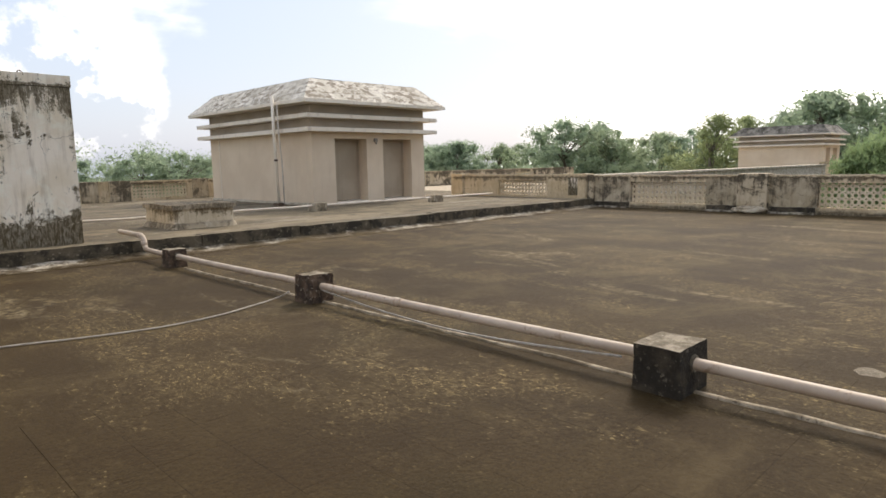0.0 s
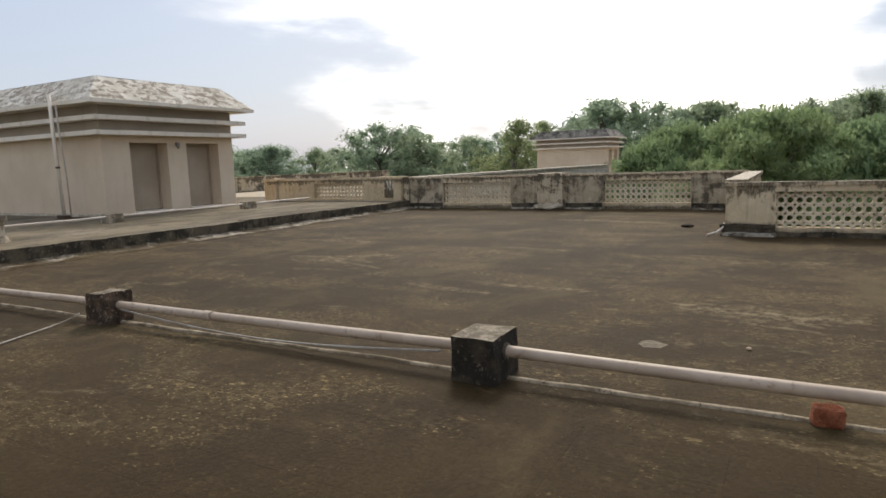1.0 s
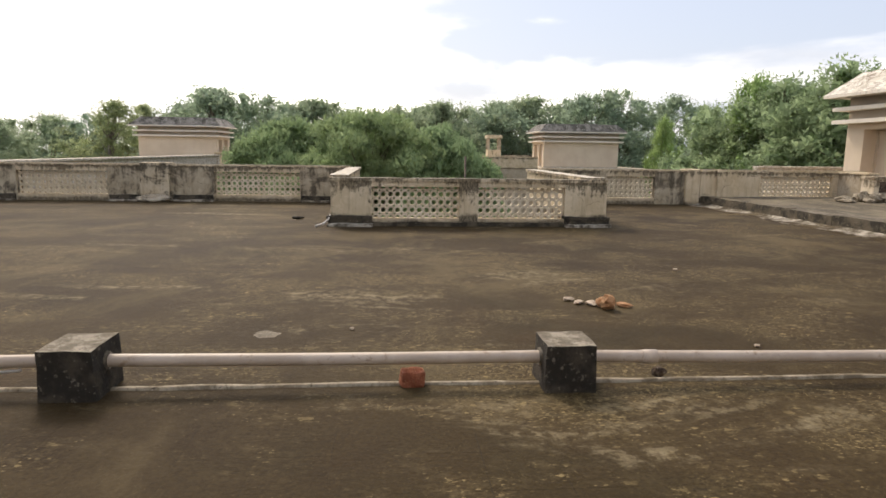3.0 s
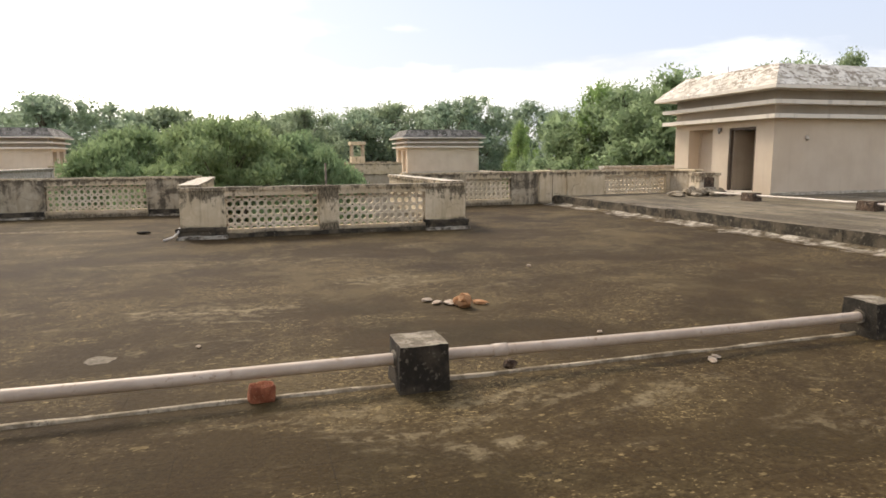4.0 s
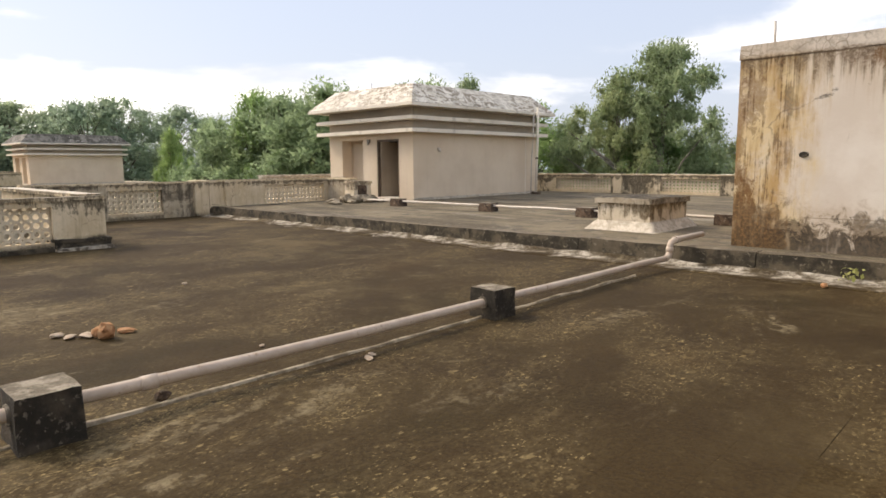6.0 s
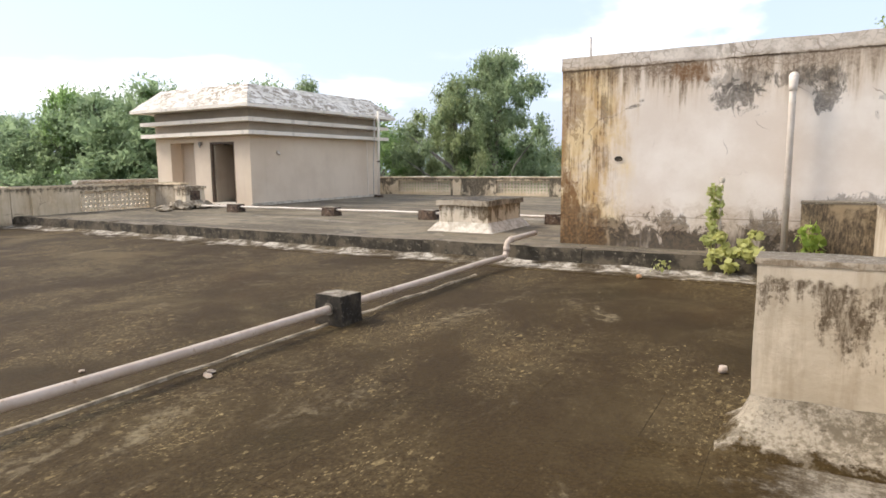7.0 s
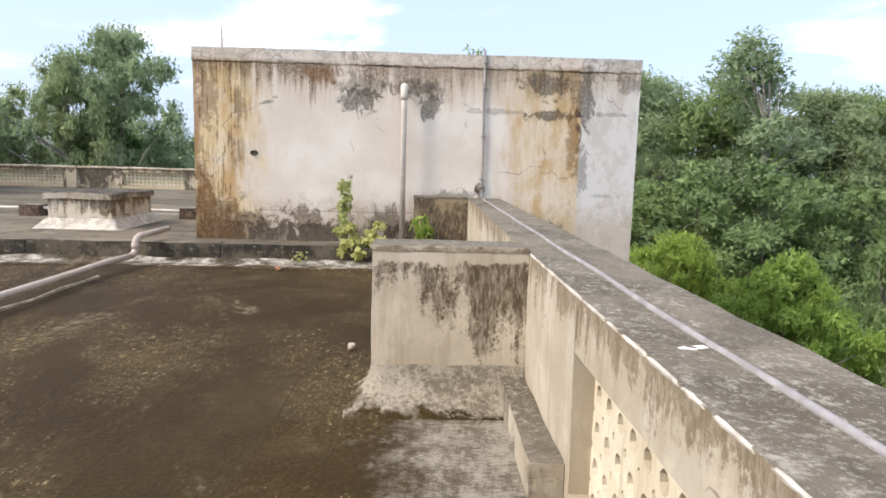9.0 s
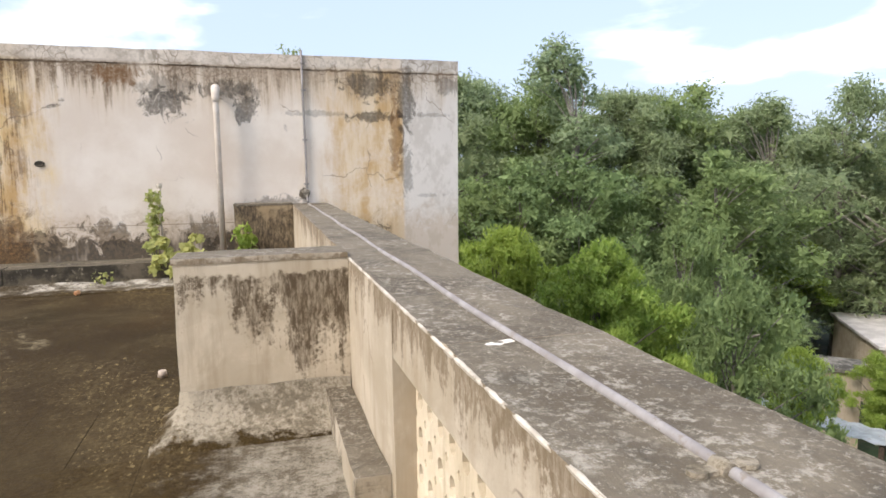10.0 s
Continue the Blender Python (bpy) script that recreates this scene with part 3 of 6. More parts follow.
CHIPPED = material("chipped_brown_block", speckled((0.045, 0.030, 0.020), (0.13, 0.085, 0.055), 6.5, (0.34, 0.29, 0.22)), 0.95, 0.9, 30)
BRICK = material("red_clay_brick", speckled((0.21, 0.060, 0.026), (0.33, 0.115, 0.055), 14, (0.36, 0.20, 0.11)), 0.9, 0.9, 40)
STONE = material("broken_mortar", speckled((0.37, 0.285, 0.20), (0.52, 0.42, 0.315), 12, (0.36, 0.19, 0.10)), 0.9, 0.8, 40)
CLAY = material("orange_clay_lump", speckled((0.36, 0.17, 0.07), (0.48, 0.29, 0.15), 9, (0.20, 0.10, 0.05)), 0.9, 0.9, 40)
METAL = material("rusty_steel", speckled((0.09, 0.07, 0.055), (0.17, 0.12, 0.085), 20), 0.6, 0.3, 40, metal=0.5)
LAMP_SHELL = material("dull_lamp_body", speckled((0.20, 0.175, 0.15), (0.30, 0.27, 0.235), 12), 0.5)
CONDUIT = material("dull_grey_conduit", speckled((0.23, 0.205, 0.19), (0.315, 0.29, 0.27), 6.0, (0.22, 0.185, 0.15)), 0.7)
CORD = material("dirty_cable", speckled((0.34, 0.30, 0.25), (0.46, 0.42, 0.36), 8), 0.7)
SHEET = material("grey_roof_sheet", speckled((0.30, 0.32, 0.32), (0.42, 0.44, 0.44), 2.0, (0.26, 0.22, 0.18)), 0.6, 0.2, 20)
PALE_ROOF = material("pale_shed_roof", speckled((0.42, 0.385, 0.35), (0.55, 0.51, 0.47), 1.6), 0.8, 0.3, 12)
BARK = material("grey_brown_bark", speckled((0.11, 0.088, 0.066), (0.22, 0.185, 0.145), 5, (0.07, 0.055, 0.04)), 0.9, 0.8, 18)
PALE_BARK = material("pale_smooth_bark", speckled((0.16, 0.14, 0.115), (0.27, 0.245, 0.205), 3, (0.10, 0.085, 0.065)), 0.85, 0.5, 18)
# distant leaf greens, lightened past real foliage in place of haze
LEAF_DARK = material("dark_green_leaves", leaf_colour((0.228, 0.325, 0.179), (0.341, 0.447, 0.260)), 0.7, gloss=0.2, through_light=0.60)
# paled and blued most: haze over the far trees, put into the colour
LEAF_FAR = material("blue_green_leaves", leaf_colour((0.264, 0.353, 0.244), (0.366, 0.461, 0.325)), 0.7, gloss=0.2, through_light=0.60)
LEAF_COURT = material("feathery_blue_green_leaves", leaf_colour((0.185, 0.285, 0.150), (0.300, 0.405, 0.218)), 0.7, gloss=0.2, through_light=0.55)
LEAF_MID = material("mid_green_leaves", leaf_colour((0.219, 0.350, 0.138), (0.366, 0.496, 0.211)), 0.7, gloss=0.2, through_light=0.60)
# haze put into these leaves too, as a paler and bluer grey-green
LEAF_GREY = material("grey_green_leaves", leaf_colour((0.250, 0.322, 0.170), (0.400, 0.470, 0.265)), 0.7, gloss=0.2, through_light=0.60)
LEAF_NEAR = material("olive_green_leaves", leaf_colour((0.160, 0.230, 0.090), (0.270, 0.355, 0.150)), 0.7, gloss=0.2, through_light=0.5)
LEAF_BRIGHT = material("bright_green_leaves", leaf_colour((0.185, 0.300, 0.050), (0.345, 0.445, 0.095)), 0.55, through_light=0.5)
LEAF_VINE = material("yellow_green_leaves", leaf_colour((0.32, 0.36, 0.11), (0.52, 0.53, 0.22)), 0.7, gloss=0.2, through_light=0.5)
GRASS = material("scrub_ground", speckled((0.030, 0.050, 0.018), (0.085, 0.080, 0.038), 0.35, (0.11, 0.085, 0.05)), 0.95, 0.6, 3)


# ---- building helpers ----
def mesh_of(name, bm, mat):
    me = bpy.data.meshes.new(name)
    bm.to_mesh(me)
    bm.free()
    for m in (mat if isinstance(mat, (list, tuple)) else (mat,)):
        me.materials.append(m)
    return me


def part(name, bm, mat, parent, label=""):
    """Links a bmesh as one mesh object under a thing or a part."""
    ob = new(name, mesh_of(name, bm, mat))
    ob.parent = parent
    return tagged(ob, label)


def thing(name, at, label, category, group="", kind="", turn=0.0):
    """An Empty at the base of a thing, to carry its parts."""
    ob = new(name)
    ob.empty_display_size = 0.2
    ob.matrix_basis = pose(*at, 0, 0, turn)
    return tagged(ob, label, category, group, kind)


def single(name, bm, mat, label, category, group="", kind="", at=(0, 0, 0), turn=0.0):
    ob = new(name, mesh_of(name, bm, mat))
    ob.matrix_basis = pose(*at, 0, 0, turn)
    return tagged(ob, label, category, group, kind)


def block(bm, x0, x1, y0, y1, z0, z1, step=0.0, wear=0.0, mat_top=-1):
    """A box, gridded at about step metres, its surface pushed about by wear so that no edge is dead straight."""
    lo, hi = (x0, y0, z0), (x1, y1, z1)
    count = [max(1, min(60, round((hi[i] - lo[i]) / step))) if step else 1 for i in range(3)]
    seen = {}

    def vert(i, j, k):
        key = (i, j, k)
        if key not in seen:
            p = Vector([lo[a] + (hi[a] - lo[a]) * key[a] / count[a] for a in range(3)])
            if wear:
                p += Vector(noise.noise_vector(p * 2.3)) * wear + Vector(noise.noise_vector(p * 9.0)) * wear * 0.6
            seen[key] = bm.verts.new(p)
        return seen[key]

    for axis in range(3):
        a, b = (axis + 1) % 3, (axis + 2) % 3
        for end in (0, count[axis]):
            for i in range(count[a]):
                for j in range(count[b]):
                    ring = []
                    for di, dj in ((0, 0), (1, 0), (1, 1), (0, 1)):
                        key = [0, 0, 0]
                        key[axis], key[a], key[b] = end, i + di, j + dj
                        ring.append(vert(*key))
                    f = bm.faces.new(ring if end else ring[::-1])
                    if mat_top >= 0 and axis == 2 and end:
                        f.material_index = mat_top
    return bm


def boxes(*rows, step=0.0, wear=0.0):
    bm = bmesh.new()
    for r in rows:
        block(bm, *r, step=step, wear=wear)
    return bm


def bevelled(bm, width, segments=2):
    edges = [e for e in bm.edges if len(e.link_faces) == 2 and e.calc_face_angle(0) > 0.6]
    bmesh.ops.bevel(bm, geom=edges, offset=width, segments=segments, affect="EDGES", profile=0.5)
    return bm


def tube(bm, points, radii, sides=10, cap=True):
    """A pipe, limb or cable along points."""
    pts = [Vector(p) for p in points]
    radii = radii if isinstance(radii, (list, tuple)) else [radii] * len(pts)
    rings = []
    side = None
    for i, p in enumerate(pts):
        d = (pts[min(i + 1, len(pts) - 1)] - pts[max(i - 1, 0)]).normalized()
        ref = Vector((0, 0, 1)) if abs(d.z) < 0.9 else Vector((1, 0, 0))
        side = d.cross(ref).normalized() if side is None else (side - d * side.dot(d)).normalized()
        up = d.cross(side)
        rings.append([bm.verts.new(p + (side * math.cos(2 * math.pi * k / sides) + up * math.sin(2 * math.pi * k / sides)) * radii[i]) for k in range(sides)])
    for a, b in zip(rings, rings[1:]):
        for k in range(sides):
            f = bm.faces.new((a[k], b[k], b[(k + 1) % sides], a[(k + 1) % sides]))
            f.smooth = True
    if cap:
        bm.faces.new(rings[0])
        bm.faces.new(rings[-1][::-1])
    return bm


def lump(size, seed, sides=2):
    """A broken stone or brick end: a rough, faceted ball."""
    bm = bmesh.new()
    bmesh.ops.create_icosphere(bm, subdivisions=sides, radius=1.0)
    for v in bm.verts:
        n = noise.noise_vector(v.co * 1.6 + Vector((seed * 7.1, seed * 3.3, 0)))
        v.co = (v.co + Vector(n) * 0.45)
        v.co = Vector((v.co.x * size[0] / 2, v.co.y * size[1] / 2, (v.co.z + 0.8) * size[2] / 1.8))
        v.co.z = max(v.co.z, 0.0)
    return bm


# ---- the roof and its setting ----
GROUND_Z = -8.0
bm = bmesh.new()
bmesh.ops.create_grid(bm, x_segments=60, y_segments=60, size=900)
for v in bm.verts:
    d = v.co.length
    v.co.z = GROUND_Z + 0.5 * noise.noise(v.co * 0.02) * min(1.0, max(0.0, (d - 60) / 60))
single("ground", bm, GRASS, "scrubby green and brown ground far below the roof", "ground", kind="structure")

TERRACE_Z = 0.25
X_WEST, X_EAST = -0.75, 18.45
Y_SOUTH, Y_NORTH = -9.2, 11.6
NOTCH_Y0, NOTCH_Y1, NOTCH_X = -4.33, 1.24, 12.65

# main floor: gently uneven, cut round the notch of the light court
bm = bmesh.new()
STEP = 0.32


def floor_patch(bm, x0, x1, y0, y1):
    nx, ny = max(1, round((x1 - x0) / STEP)), max(1, round((y1 - y0) / STEP))
    grid = [[None] * (ny + 1) for _ in range(nx + 1)]
    for i in range(nx + 1):
        for j in range(ny + 1):
            p = Vector((x0 + (x1 - x0) * i / nx, y0 + (y1 - y0) * j / ny, 0))
            p.z = -0.0015 + 0.0006 * noise.noise(p * 0.9)
            grid[i][j] = bm.verts.new(p)
    for i in range(nx):
        for j in range(ny):
            bm.faces.new((grid[i][j], grid[i + 1][j], grid[i + 1][j + 1], grid[i][j + 1])).smooth = True


floor_patch(bm, -1.26, NOTCH_X + 0.1, Y_SOUTH - 0.05, Y_NORTH + 0.05)
floor_patch(bm, NOTCH_X + 0.1, X_EAST + 0.1, NOTCH_Y1 - 0.1, Y_NORTH + 0.05)
floor_patch(bm, NOTCH_X + 0.1, X_EAST + 0.1, Y_SOUTH - 0.05, NOTCH_Y0 + 0.1)
floor = single("floor", bm, SCREED, "dark brown weathered cement roof floor with pale flakes", "roof floor", kind="structure")

for name, y0, y1, side in (("terrace_south", -24.6, Y_SOUTH, -1), ("terrace_north", Y_NORTH, 27.3, 1)):
    bm = bmesh.new()
    edge = Y_SOUTH if side < 0 else Y_NORTH
    inner = edge + side * 0.22
    lo, hi = sorted((inner, y0 if side < 0 else y1))
    block(bm, -1.24, 21.0, lo, hi, -0.4, TERRACE_Z, 0.7, 0.012)
    ob = single(name, bm, TERRACE, "raised grey-brown cement terrace along the roof", "roof terrace", kind="structure")
    # the worn kerb along the edge of the terrace, in cast lengths
    x = X_WEST
    rng = random.Random(4 + side)
    while x < X_EAST + 0.2:
        length = rng.uniform(1.2, 2.6)
        x2 = min(x + length, X_EAST + 0.25)
        bm = bmesh.new()
        dz, dy = rng.uniform(-0.012, 0.008), rng.uniform(-0.012, 0.012)
        a, b = sorted((edge + dy, inner + side * 0.06))
        block(bm, x + 0.006, x2 - 0.006, a, b, -0.05, TERRACE_Z + 0.018 + dz, 0.16, 0.014, mat_top=1)
        part("kerb", bm, (KERB, TERRACE), ob, "black mossy cement kerb" if x < 0 else "")
        x = x2
    # flaking pale cement fillet at the foot of the kerb
    bm = bmesh.new()
    n = 150
    rows = []
    for i in range(n + 1):
        fx = X_WEST + (X_EAST - X_WEST) * i / n
        w = 0.52 + 0.05 * noise.noise(Vector((fx * 0.8, side * 3.0, 1)))
        h = 0.05 + 0.03 * noise.noise(Vector((fx * 2.1, side, 9)))
        rows.append([bm.verts.new((fx, edge + side * 0.03, h + 0.02)), bm.verts.new((fx, edge - side * w * 0.25, h * 0.4)), bm.verts.new((fx, edge - side * w, 0.002)), bm.verts.new((fx, edge - side * w, -0.03))])
    for a, b in zip(rows, rows[1:]):
        for k in range(3):
            f = bm.faces.new((a[k], b[k], b[k + 1], a[k + 1]))
            if side > 0:
                f.normal_flip()
    part("cement_fillet", bm, KERB_WASH, ob, "flaking pale cement fillet")

# body of the building under the roof
bm = boxes((-1.2, NOTCH_X + 0.3, -24.5, 27.2, GROUND_Z, -0.06), (NOTCH_X + 0.3, 18.7, NOTCH_Y1, 27.2, GROUND_Z, -0.06), (NOTCH_X + 0.3, 18.7, -24.5, NOTCH_Y0, GROUND_Z, -0.06))
single("building_walls", bm, PLASTER, "beige plastered walls of the building under the roof", "building wall", kind="structure")


# ---- parapets with pierced panels ----
PANELS = {}


def lattice_mesh(width, height, thick, cols, rows, open_share=1.0):
    """A pierced panel: octagonal holes in a grid and a small hole between every four."""
    key = (round(width, 3), round(height, 3), cols, rows, open_share)
    if key in PANELS:
        return PANELS[key]
    bm = bmesh.new()
    cw, ch = width / cols, height / rows
    cut = 0.17 * open_share
    outer = [(-0.5 + cut, -0.5), (0.5 - cut, -0.5), (0.5, -0.5 + cut), (0.5, 0.5 - cut), (0.5 - cut, 0.5), (-0.5 + cut, 0.5), (-0.5, 0.5 - cut), (-0.5, -0.5 + cut)]
    hole = [(u * open_share, w * open_share) for u, w in ((-0.135, -0.32), (0.135, -0.32), (0.32, -0.135), (0.32, 0.135), (0.135, 0.32), (-0.135, 0.32), (-0.32, 0.135), (-0.32, -0.135))]
    for i in range(cols):
        for j in range(rows):
            cx, cz = (i + 0.5) * cw, (j + 0.5) * ch
            o, h = [], []
            for y in (-thick / 2, thick / 2):
                o.append([bm.verts.new((cx + u * cw, y, cz + w * ch)) for u, w in outer])
                h.append([bm.verts.new((cx + u * cw * (1.0 if y < 0 else 0.94), y, cz + w * ch * (1.0 if y < 0 else 0.94))) for u, w in hole])
            for k in range(8):
                m = (k + 1) % 8
                bm.faces.new((o[0][k], o[0][m], h[0][m], h[0][k]))
                bm.faces.new((o[1][m], o[1][k], h[1][k], h[1][m]))
                bm.faces.new((h[0][k], h[0][m], h[1][m], h[1][k]))
                if k % 2:
                    bm.faces.new((o[0][m], o[0][k], o[1][k], o[1][m]))
    PANELS[key] = mesh_of("lattice_panel", bm, LATTICE)
    return PANELS[key]


def parapet(name, start, end, top, base, thick, panels, label, wall_mat=None, coping_mat=None, sill=0.17, head=0.80, coping=0.07, lip=0.025, piers=(), recess=0.0, cols=0.147, beam_mat=None, open_share=1.0, pier_mat=None):
    """A plastered parapet from start to end (its middle line) with pierced panels at the given stretches (metres from start)."""
    wall_mat, coping_mat = wall_mat or PLASTER_MOULD, coping_mat or COPING
    beam_mat = beam_mat or wall_mat
    sx, sy = start
    length = math.hypot(end[0] - sx, end[1] - sy)
    root = thing(name, (sx, sy, 0), label, "parapet", kind="structure", turn=math.degrees(math.atan2(end[1] - sy, end[0] - sx)))
    h = thick / 2
    bm = bmesh.new()
    edges = [0.0] + [e for p in panels for e in p] + [length]
    for a, b in zip(edges[0::2], edges[1::2]):
        if b - a > 0.02:
            block(bm, a, b, -h, h, base, top - coping, 0.22, 0.008)
    part("wall", bm, wall_mat, root)
    for a, b in panels:
        bm = bmesh.new()
        block(bm, a, b, -h - 0.004, h + 0.004, base, sill, 0.2, 0.008)
        part("sill", bm, beam_mat, root)
        bm = bmesh.new()
        block(bm, a, b, -h + 0.004, h - 0.004, head, top - coping, 0.2, 0.006)
        part("beam", bm, beam_mat, root)
        cell = (head - sill) / 4
        ob = new("lattice_panel", lattice_mesh(b - a, cell * 5, 0.07, max(3, round((b - a) / cols)), 5, open_share))
        ob.parent = root
        ob.location = (a, recess, sill - cell / 2)
    x = 0.0
    rng = random.Random(name)
    while x < length - 0.01:
        x2 = min(length, x + rng.uniform(2.2, 3.4))
        if length - x2 < 0.6:
            x2 = length
        bm = bmesh.new()
        block(bm, x, x2 - 0.004, -h - lip, h + lip, top - coping, top, 0.14, 0.009, mat_top=1)
        part("coping", bm, (beam_mat, coping_mat), root)
        x = x2
    for a, b, extra, rise in piers:
        bm = bmesh.new()
        block(bm, a, b, -h - extra, h + extra, base, top + rise, 0.12, 0.016)
        part("pier", bm, pier_mat or beam_mat, root, "streaked plaster pier")
    return root


# west parapet, beside the camera
west = parapet("parapet_west", (-1.01, -9.93), (-1.01, 12.25), 0.97, -0.05, 0.52, ((7.28, 9.9), (10.5, 13.1), (13.7, 16.3)),
               "beige plaster parapet with mouldy grey coping and pierced panels", PLASTER, sill=0.08, head=0.72, lip=0.0, coping=0.045, recess=-0.13, open_share=0.78)

bm = bmesh.new()
rows = []
for i in range(221):
    y = -3.85 + 7.6 * i / 220
    w = 0.002 + 0.006 * noise.noise(Vector((0, y * 3.1, 3))) + 0.005 * noise.noise(Vector((0, y * 17.0, 3))) + 0.006 * noise.noise(Vector((0, y * 41.0, 3)))
    sunk, w = (0.008, 0.0) if w < 0.0 else (0.0, min(w, 0.007))
    rows.append([bm.verts.new(p) for p in ((-0.7435 - sunk, y, 0.964 - w - sunk), (-0.742 - sunk, y, 0.969 - sunk), (-0.748 - sunk, y, 0.9725 - sunk), (-0.750 - w * 1.0 - sunk, y, 0.9715 - sunk))])
for a, b in zip(rows, rows[1:]):
    for k in range(3):
        bm.faces.new((a[k], b[k], b[k + 1], a[k + 1]))
ob = part("lime_edge", bm, LIME, west, "chipped white lime edge of the coping")
ob.matrix_parent_inverse = west.matrix_basis.inverted()

# east parapets, on both sides of the notch, and those round the notch itself
east = parapet("parapet_east", (18.6, 1.24), (18.6, 11.8), 1.03, -0.05, 0.3, ((1.38, 3.76), (6.66, 9.06)), "low plaster parapet, black with mould, with pierced panels",
        PLASTER_BLACK, sill=0.18, head=0.82, beam_mat=PLASTER_MOULD, pier_mat=PLASTER_DARK, piers=((4.95, 5.72, 0.17, 0.03), (10.35, 10.56, 0.1, 0.0)))
bm = lump((0.9, 0.5, 0.2), 6.3, 3)
bm.transform(Matrix.Translation((5.35, 0.42, -0.01)))
part("rubble_foot", bm, LEDGE, east, "crumbling cement at the foot of the pier")
parapet("parapet_east_south", (18.6, -9.15), (18.6, -4.33), 1.03, -0.05, 0.3, ((1.35, 2.85),), "low mould-streaked parapet with one pierced panel",
        PLASTER_BLACK, sill=0.18, head=0.82, beam_mat=PLASTER_MOULD, piers=((0.0, 0.42, 0.1, 0.02),))
terrace_wall = parapet("parapet_terrace_north", (18.5, 11.82), (18.5, 18.0), 1.06, 0.2, 0.3, ((1.6, 3.85),), "beige terrace parapet with a pierced panel",
        sill=0.32, head=0.86, piers=((0.0, 0.95, 0.1, 0.01), (5.6, 6.2, 0.12, 0.02)))
parapet("parapet_terrace_south", (18.5, -14.35), (18.5, -9.17), 1.05, 0.2, 0.3, ((1.0, 3.32),), "beige terrace parapet with a pierced panel",
        sill=0.28, head=0.86, piers=((4.2, 4.7, 0.1, 0.0),))
parapet("parapet_south", (2.0, -24.35), (18.6, -24.35), 1.04, 0.2, 0.28, ((1.2, 3.6), (6.9, 9.2), (11.35, 14.05)), "cream plaster parapet with pierced panels at the roof edge", PLASTER_DARK, beam_mat=PLASTER_MOULD,
        sill=0.36, head=0.86, coping_mat=TRIM, piers=((10.83, 11.2, 0.09, 0.0),))
parapet("parapet_north", (3.0, 27.1), (18.6, 27.1), 1.05, 0.2, 0.28, ((6.2, 8.4), (10.4, 12.6)), "mould-streaked parapet at the far roof edge",
        sill=0.36, head=0.9, piers=((4.3, 4.9, 0.09, 0.0), (5.3, 6.1, 0.05, 0.01), (8.6, 9.3, 0.05, 0.02)), pier_mat=PLASTER_BLACK)
notch = parapet("parapet_notch", (12.79, 1.24), (12.79, -4.33), 0.95, -0.05, 0.28, ((0.81, 2.55), (2.92, 4.7)), "beige plaster parapet with two pierced panels round the light court", PLASTER_NOTCH, beam_mat=PLASTER_MOULD,
                sill=0.15, head=0.78, coping=0.06)
for a, b in ((-0.05, 0.80), (4.71, 5.62)):
    bm = bmesh.new()
    block(bm, a, b, -0.205, 0.19, -0.02, 0.145, 0.09, 0.022)
    part("plinth", bm, DARK_EDGE, notch, "black mossy plinth")
    bm = bmesh.new()
    block(bm, a - 0.03, b + 0.01, -0.235, 0.20, 0.147, 0.205, 0.08, 0.018)
    part("plinth_lip", bm, DARK_EDGE, notch)
    bm = bmesh.new()
    block(bm, a - 0.02, b + 0.02, -0.33, -0.20, -0.02, 0.055, 0.07, 0.024)
    part("cement_fillet", bm, FILLET, notch, "pale cement fillet")
bm = bmesh.new()
block(bm, 0.82, 4.69, -0.20, -0.148, -0.02, 0.085, 0.09, 0.022)
part("wall_foot", bm, KERB, notch, "flaking mouldy cement along the wall foot")
bm = bmesh.new()
tube(bm, [(12.42, 1.52, 0.015), (12.50, 1.36, 0.06), (12.56, 1.28, 0.14), (12.60, 1.25, 0.22)], [0.022, 0.022, 0.02, 0.018], 8)
single("broken_pipe", bm, PALE_PIPE, "short broken pale pipe at the parapet corner", "pipe")
parapet("parapet_notch_north", (12.94, 1.10), (19.0, 1.10), 0.99, -0.05, 0.28, (), "plaster side parapet of the light court", coping_mat=LIME, lip=0.05)
parapet("parapet_notch_south", (12.94, -4.19), (19.0, -4.19), 0.98, -0.05, 0.28, (), "plaster side parapet of the light court", coping_mat=LIME, lip=0.05)

for a, b in ((0.1, 1.36), (3.8, 4.9), (5.75, 6.6), (9.1, 10.3)):
    bm = bmesh.new()
    block(bm, a, b, 0.152, 0.24, -0.02, 0.17, 0.09, 0.02)
    part("plinth", bm, DARK_EDGE, east, "black mossy plinth")
    bm = bmesh.new()
    block(bm, a - 0.02, b, 0.242, 0.36, -0.02, 0.05, 0.09, 0.02)
    part("cement_fillet", bm, FILLET, east, "pale cement fillet")
bm = bmesh.new()
block(bm, 0.30, 0.66, 0.256, 0.275, 0.36, 0.94, 0.1, 0.004)
part("whitewash_patch", bm, WHITE_MOULD, terrace_wall, "patch of white wash")

# broken pier at the end of the terrace parapet, beside the southern stair house
stump = thing("pier_stump", (16.75, -13.62, TERRACE_Z), "cream plaster pier with black mould and a crumbling cement foot", "pier")
part("wall", bevelled(boxes((-0.16, 0.3, -0.36, 0.36, -0.02, 0.62), step=0.12, wear=0.02), 0.012, 1), PLASTER_PIER, stump)
part("cap", bevelled(boxes((-0.2, 0.34, -0.4, 0.4, 0.622, 0.70), step=0.12, wear=0.02), 0.012, 1), PLASTER_PIER, stump)
